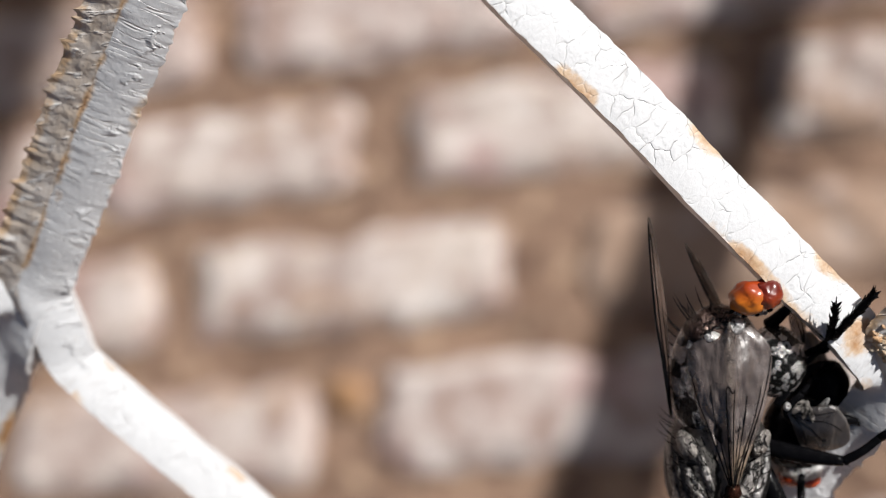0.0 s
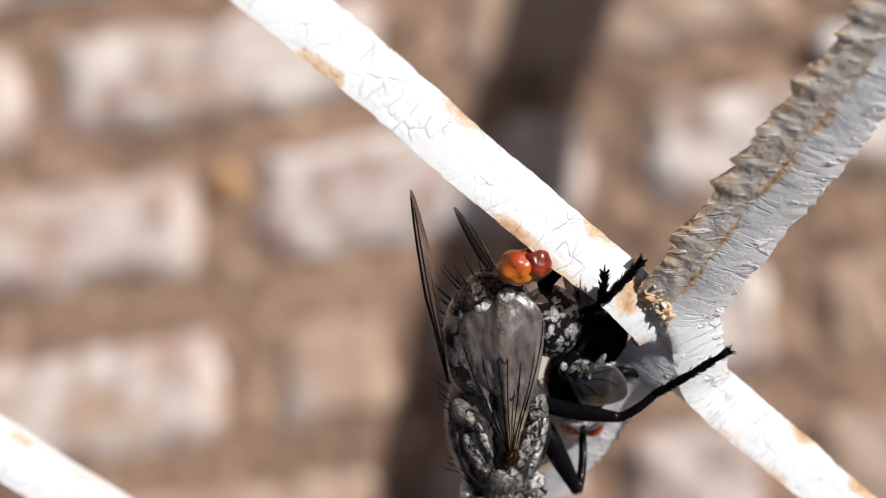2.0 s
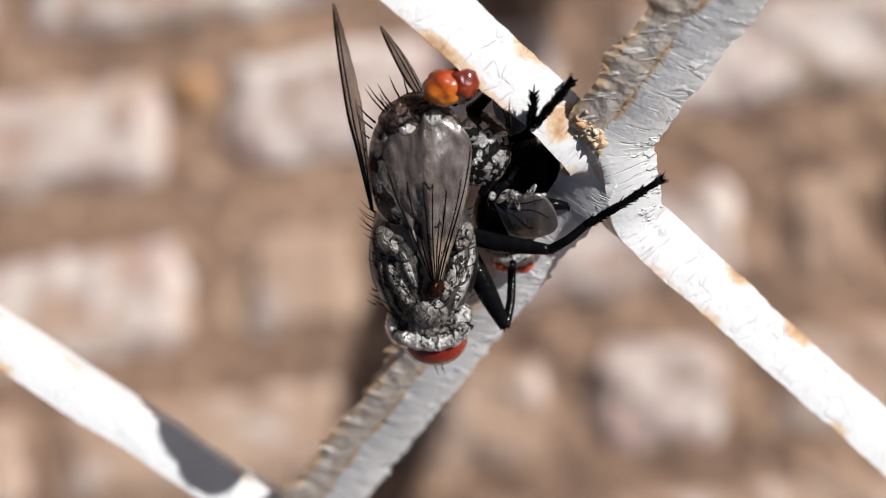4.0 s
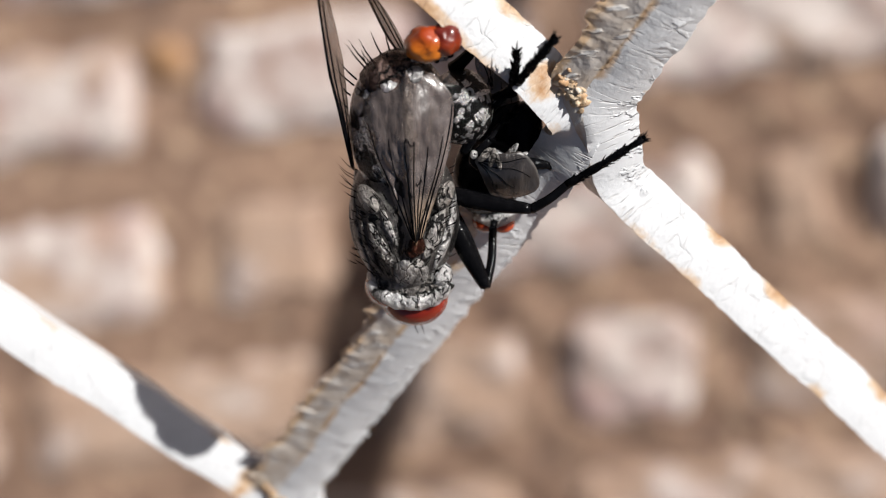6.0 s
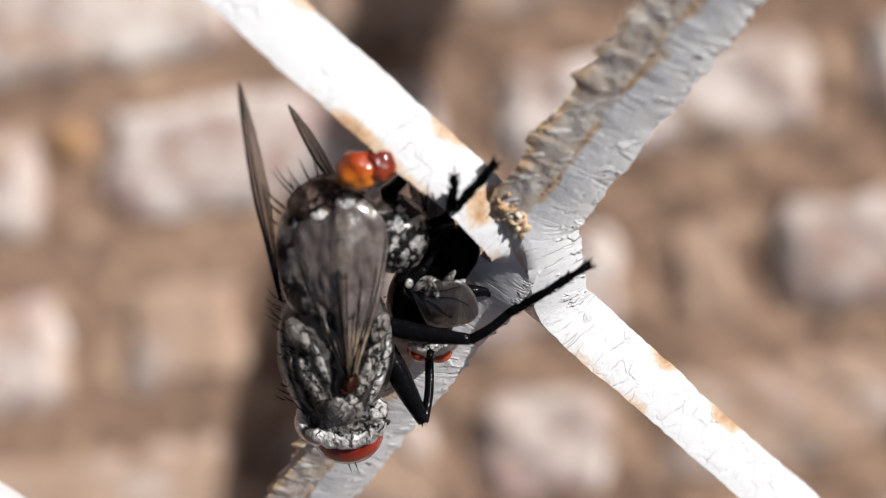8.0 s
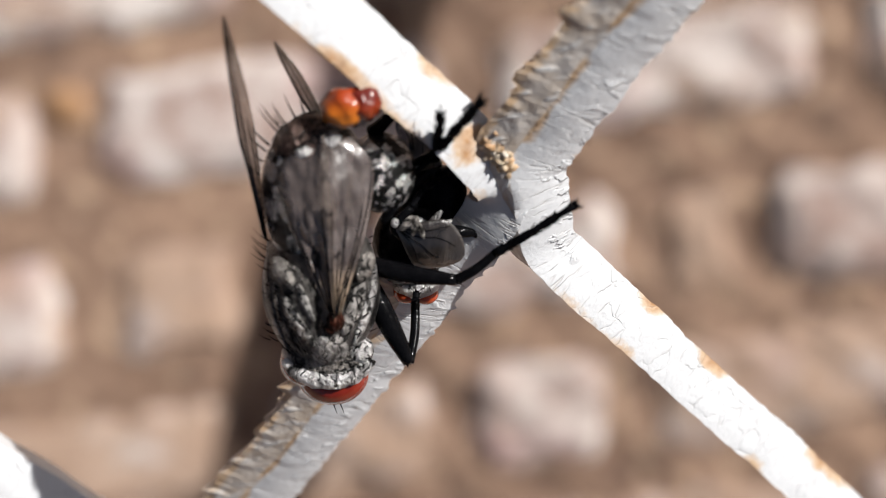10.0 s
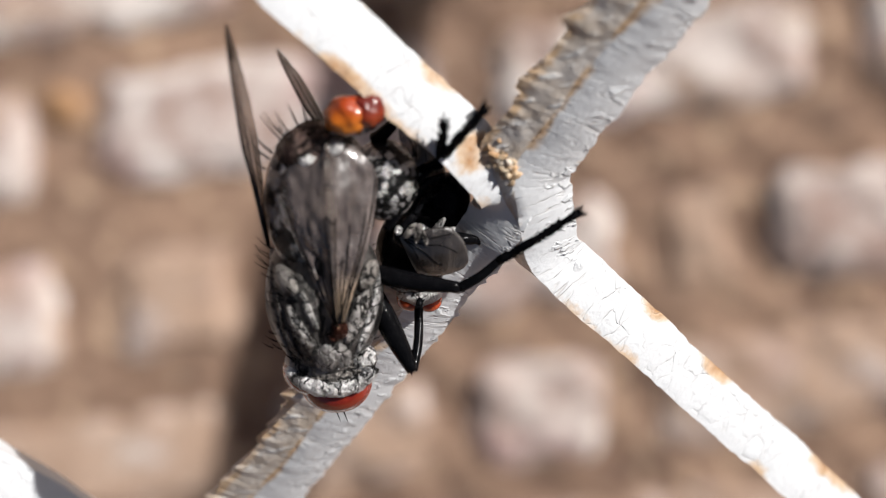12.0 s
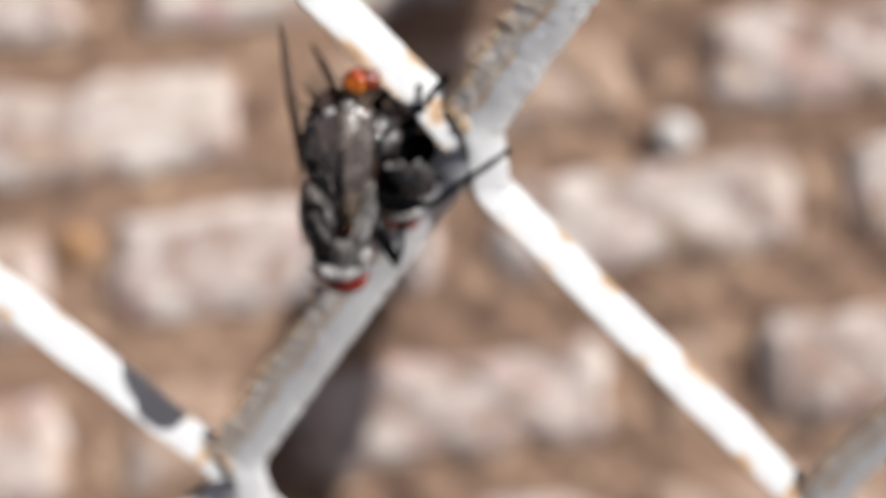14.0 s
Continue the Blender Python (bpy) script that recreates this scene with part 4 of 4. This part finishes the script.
    blob("eye", (-0.72, -5.30, -0.30), (1.32, 1.10, 1.15), RED, head, (0, 0, 22), 0.01, 1, "brick red eye")
    blob("eye", (0.16, -6.0, -0.35), (1.48, 1.28, 1.20), RED, head, (0, 0, 6), 0.01, 2, "brick red eye")
    # the bright brow, a curved band round the front of the head
    bm = bmesh.new()
    arc = []
    for q in range(25):
        g = radians(196 + 150 * q / 24)
        arc.append(Vector((0.02 + 1.78 * math.cos(g), -4.62 + 1.02 * math.sin(g), 0.42 + 0.34 * math.sin(q / 24 * math.pi))))
    tube_into(bm, arc, [(0.20 + 0.26 * math.sin(math.pi * min(1, 0.06 + 0.9 * q / 24))) * (1 + 0.25 * noise.noise((q * 0.6, 3, 1))) for q in range(25)], 12)
    part("brow", bm, FACE, head, "bright silver brow", smooth=True)
    blob("cheek", (1.30, -4.55, 0.35), (0.58, 0.55, 0.55), FACE, head, (0, 0, 30), 0.12, 19)
    blob("cheek", (-1.25, -4.75, 0.25), (0.62, 0.55, 0.55), BAND, head, (0, 0, -30), 0.1, 20)
    for sx in (0.05, 0.35):
        bm = bmesh.new()
        tube_into(bm, [(sx, -6.9, -0.6), (sx + 0.1, -7.4, -0.5), (sx + 0.28, -7.85, -0.4)], [0.05, 0.035, 0.008], 5)
        part("antenna", bm, HORN, head)
    # pale strip under the wing: the gleam along its middle, put into colour
    strip("median_band", ((0.55, -0.9), (0.30, 0.8), (0.15, 2.2), (0.05, 3.6), (0.1, 4.7)), 0.30, 0.14, FACE, fly, 4.0, "bright band under the wing that imitates its central sheen")
    back_wing(fly)
    veins2 = [(-0.93, -0.85, 0.02, 0.97, 0.085), (-0.55, -0.35, 0.02, 0.92, 0.05), (0.0, 0.15, 0.05, 0.55, 0.035)]
    wing(fly, (-2.35, 0.2, 0.5), (-3.65, 9.25, 1.4), 1.16, (0.90, 0.1, 0.42), CLEAR_WING, 0.1, veins2, "clear brown wing held out edge-on", 0.05, 0.7, 9)
    # long bristles on the tail end, shorter ones down the sides
    bm = bmesh.new()
    for k in range(13):
        g = radians(100 + k * 8 + rng.uniform(-4, 4))
        p = Vector((-0.45 + 2.1 * math.cos(g), 2.5 + 2.85 * math.sin(g), 0.35 + rng.uniform(-0.2, 0.5)))
        d = Vector((math.cos(g) * 0.85, 0.75, 0.3)).normalized()
        long = rng.uniform(0.9, 1.5) if k < 8 else rng.uniform(0.4, 0.7)
        tube_into(bm, [p, p + d * long * 0.5, p + d * long + Vector((0, 0.1, 0))], [0.045, 0.034, 0.008], 5)
    for k in range(26):
        p = Vector((rng.uniform(-1.9, 0.3), rng.uniform(3.6, 5.2), 0))
        p.z = max(back_height(p.x, p.y), 0.9)
        d = Vector((rng.uniform(-0.6, 0.2), 0.7, 0.6)).normalized()
        tube_into(bm, [p, p + d * 0.3, p + d * 0.55], [0.03, 0.022, 0.006], 4)
    part("bristles", bm, HORN, fly)["kind"] = "stuff"
    bm = bmesh.new()
    for k in range(150):
        p = Vector((-0.28 + rng.uniform(-1, 1) * 2.1, rng.uniform(-4.6, 0.4), 0))
        p.z = max(0.0, back_height(p.x, p.y)) + 0.05
        side = 1 if p.x > -0.28 else -1
        d = Vector((side * 0.55 * abs(p.x + 0.28), 0.8, 0.35)).normalized()
        long = rng.uniform(0.25, 0.6)
        tube_into(bm, [p, p + d * long * 0.5 + Vector((0, 0, 0.06)), p + d * long], [0.026, 0.02, 0.006], 4)
    for k in range(6):
        p = Vector((-2.35, -0.9 + 0.18 * k, 0.25 + rng.uniform(-0.2, 0.4)))
        d = Vector((-0.75, 0.55 + rng.uniform(-0.3, 0.3), 0.1)).normalized()
        tube_into(bm, [p, p + d * 0.4, p + d * 0.75 + Vector((0, 0.12, 0))], [0.022, 0.016, 0.006], 4)
    part("bristles", bm, HORN, fly)["kind"] = "stuff"
    # legs on the side of the joint
    leg(fly, (([(1.5, -1.1, -0.5), (3.2, -1.3, 0.0), (5.14, -1.41, 0.27)], (0.35, 0.27)), ([(5.14, -1.41, 0.27), (5.91, -0.86, 0.38), (6.61, -0.22, 0.34)], (0.22, 0.18)), ([(6.61, -0.22, 0.34), (8.05, 0.9, 0.72), (9.57, 2.1, 1.0)], (0.17, 0.14))), 1, "black bristly leg")
    leg(fly, (([(1.7, -2.2, -0.6), (2.5, -3.7, -0.2), (3.3, -5.15, 0.15)], (0.42, 0.30)), ([(3.3, -5.15, 0.15), (3.5, -4.2, -0.6), (3.5, -3.0, -1.4)], (0.21, 0.19)), ([(3.5, -3.0, -1.4), (3.7, -2.4, -2.2), (4.1, -2.2, -3.2)], (0.13, 0.09))), 2, "black bristly leg")
    leg(fly, (([(1.6, 4.3, -0.9), (1.92, 4.5, -0.76), (2.85, 5.65, -0.13)], (0.26, 0.22)), ([(2.85, 5.65, -0.13), (3.3, 4.9, 0.2), (4.13, 4.09, 0.59)], (0.13, 0.10)), ([(4.13, 4.09, 0.59), (4.25, 4.60, 1.04), (4.31, 5.83, 1.74)], (0.11, 0.09))), 3, "black bristly leg")
    leg(fly, (([(2.0, 2.4, -1.4), (2.6, 2.7, -1.1), (3.14, 2.9, -1.1)], (0.30, 0.22)), ([(3.14, 2.9, -1.1), (3.8, 3.4, -0.6), (4.39, 4.24, 0.64)], (0.15, 0.15)), ([(4.39, 4.24, 0.64), (5.06, 5.35, 1.51), (5.79, 6.48, 2.15)], (0.19, 0.17))), 6, "black bristly leg with a thick foot")
    leg(fly, (([(-1.6, -1.4, -0.8), (-2.3, -1.8, -1.4), (-2.4, -2.5, -2.2)], (0.34, 0.26)), ([(-2.4, -2.5, -2.2), (-1.4, -3.0, -3.0)], (0.16, 0.14)), ([(-1.4, -3.0, -3.0), (0.0, -3.6, -3.4)], (0.12, 0.09))), 4, "black bristly leg")
    return fly


def female_fly():
    fly = new("fly")
    y = Vector((0.05, 0.90, 0.43)).normalized()
    x = (Vector((1, 0, 0)) - y * y.x).normalized()
    fly.matrix_basis = Matrix.Translation(V3((-1.2, 0.0, 870.3))) @ Matrix((x, y, x.cross(y))).transposed().to_4x4()
    tagged(fly, "black spotted fly clinging to the metal joint under another fly", "fly", group="mating flies")
    blob("abdomen", (-1.18, 3.55, 1.2), (1.38, 1.62, 1.35), SPOTS, fly, (0, 0, 8), 0.05, 31, "black abdomen with silver spots")
    blob("thorax", (0.1, -0.1, 0.0), (1.55, 1.9, 1.3), HORN, fly, (0, 0, 5), 0.08, 32)
    head = blob("head", (0.45, -1.85, 0.0), (1.0, 0.72, 0.72), FACE, fly, (0, 0, 0), 0.05, 33)
    for sx in (0.08, 0.86):
        blob("eye", (sx, -2.30, -0.05), (0.58, 0.52, 0.6), ORANGE, head, (0, 0, 0), 0.01, 34, "bright orange-red eye")
    veins = [(-0.1, -0.5, 0.05, 0.8, 0.035), (0.1, 0.3, 0.05, 0.7, 0.035), (0.3, 0.8, 0.05, 0.6, 0.03), (-0.3, -0.9, 0.05, 0.6, 0.035)]
    wing(fly, (-0.42, 1.45, 1.75), (2.25, 0.10, 1.45), 2.5, (0.15, -0.2, 1), SHORT_WING, 0.22, veins, "short smoky wing", -0.05, 0.0, 21)
    blob("thorax_side", (0.95, 1.35, -0.55), (1.35, 1.9, 0.8), HORN, fly, (0, 0, -18), 0.10, 36)
    for at, size, turn in (((-0.05, 1.75, 1.95), (0.16, 0.42, 0.07), -35), ((0.25, 1.65, 1.95), (0.16, 0.46, 0.07), -8), ((0.52, 1.45, 1.92), (0.12, 0.40, 0.07), 18)):
        blob("wing_scale", at, size, BAND, fly, (0, 0, turn), 0.1, 81, "folded grey wing scale", rings=16)
    blob("knob", (-0.52, 1.70, 1.85), (0.17, 0.2, 0.16), FACE, fly, (0, 0, 0), 0.1, 82, "pale balancer knob", rings=14)
    wing(fly, (-3.0, 4.2, 0.3), (-5.45, 8.5, 0.6), 0.68, (0.7, 0.2, 0.6), CLEAR_WING, 0.1, [(-0.9, -0.7, 0.05, 0.95, 0.05), (-0.2, 0.0, 0.05, 0.9, 0.035), (0.3, 0.7, 0.3, 0.8, 0.03)], "clear brown wing tip", 0.0, 0.3, 23)
    wing(fly, (0.09, 4.13, 0.58), (-0.62, 6.00, 0.56), 0.75, (0.35, 0.1, 0.9), WING, 0.05, [(0.0, 0.0, 0.1, 0.9, 0.03), (0.5, 0.6, 0.1, 0.9, 0.025)], "dark brown wing tip", 0.0, 0.0, 27)
    wing(fly, (0.30, -0.10, -0.28), (0.36, 4.40, -0.98), 2.3, (0.1, -0.1, 1), DARK_WING, 0.1, [(-0.4, -0.5, 0.1, 0.8, 0.03), (0.1, 0.1, 0.1, 0.9, 0.03), (0.4, 0.6, 0.1, 0.8, 0.03)], "dark wing folded under the body", 0.0, 0.0, 29)
    leg(fly, (([(-0.99, 1.68, 1.73), (-0.53, 2.49, 1.68), (0.00, 3.32, 1.19)], (0.2, 0.17)), ([(0.00, 3.32, 1.19), (0.58, 3.99, 0.99)], (0.13, 0.11)), ([(0.58, 3.99, 0.99), (1.11, 4.36, 0.94)], (0.1, 0.08))), 44, "black bristly leg")
    leg(fly, (([(1.1, 0.6, 0.4), (1.9, 0.9, 0.7), (2.7, 0.8, 0.5)], (0.26, 0.2)), ([(2.7, 0.8, 0.5), (3.1, 0.3, 0.2), (3.45, -0.1, -0.1)], (0.14, 0.12)), ([(3.45, -0.1, -0.1), (3.9, 0.0, -0.6), (4.3, 0.3, -1.0)], (0.1, 0.08))), 42, "black bristly leg")
    leg(fly, (([(-0.2, 0.8, 1.3), (-0.5, 1.4, 1.5), (0.1, 2.2, 1.4)], (0.2, 0.18)), ([(0.1, 2.2, 1.4), (0.5, 2.8, 1.0)], (0.13, 0.11)), ([(0.5, 2.8, 1.0), (1.2, 3.3, 0.4)], (0.1, 0.08))), 43, "grey bristly leg")
    for a, b in (((0.75, 1.2, 1.0), (1.30, 2.0, 1.15)), ((0.9, 1.0, 0.9), (1.75, 1.55, 1.0)), ((1.0, 0.7, 0.8), (1.95, 1.0, 0.9))):
        bm = bmesh.new()
        mid = (Vector(a) + Vector(b)) / 2 + Vector((0, 0, 0.12))
        tube_into(bm, curve_pts([a, mid, b], 4), [0.10, 0.12, 0.13, 0.14, 0.15, 0.15, 0.14, 0.11, 0.05], 8)
        part("palp", bm, FACE, fly, smooth=True)
    return fly


male_fly()
female_fly()


def motions():
    """Nothing but the camera moves: the flies hold still."""
    return None


motions()
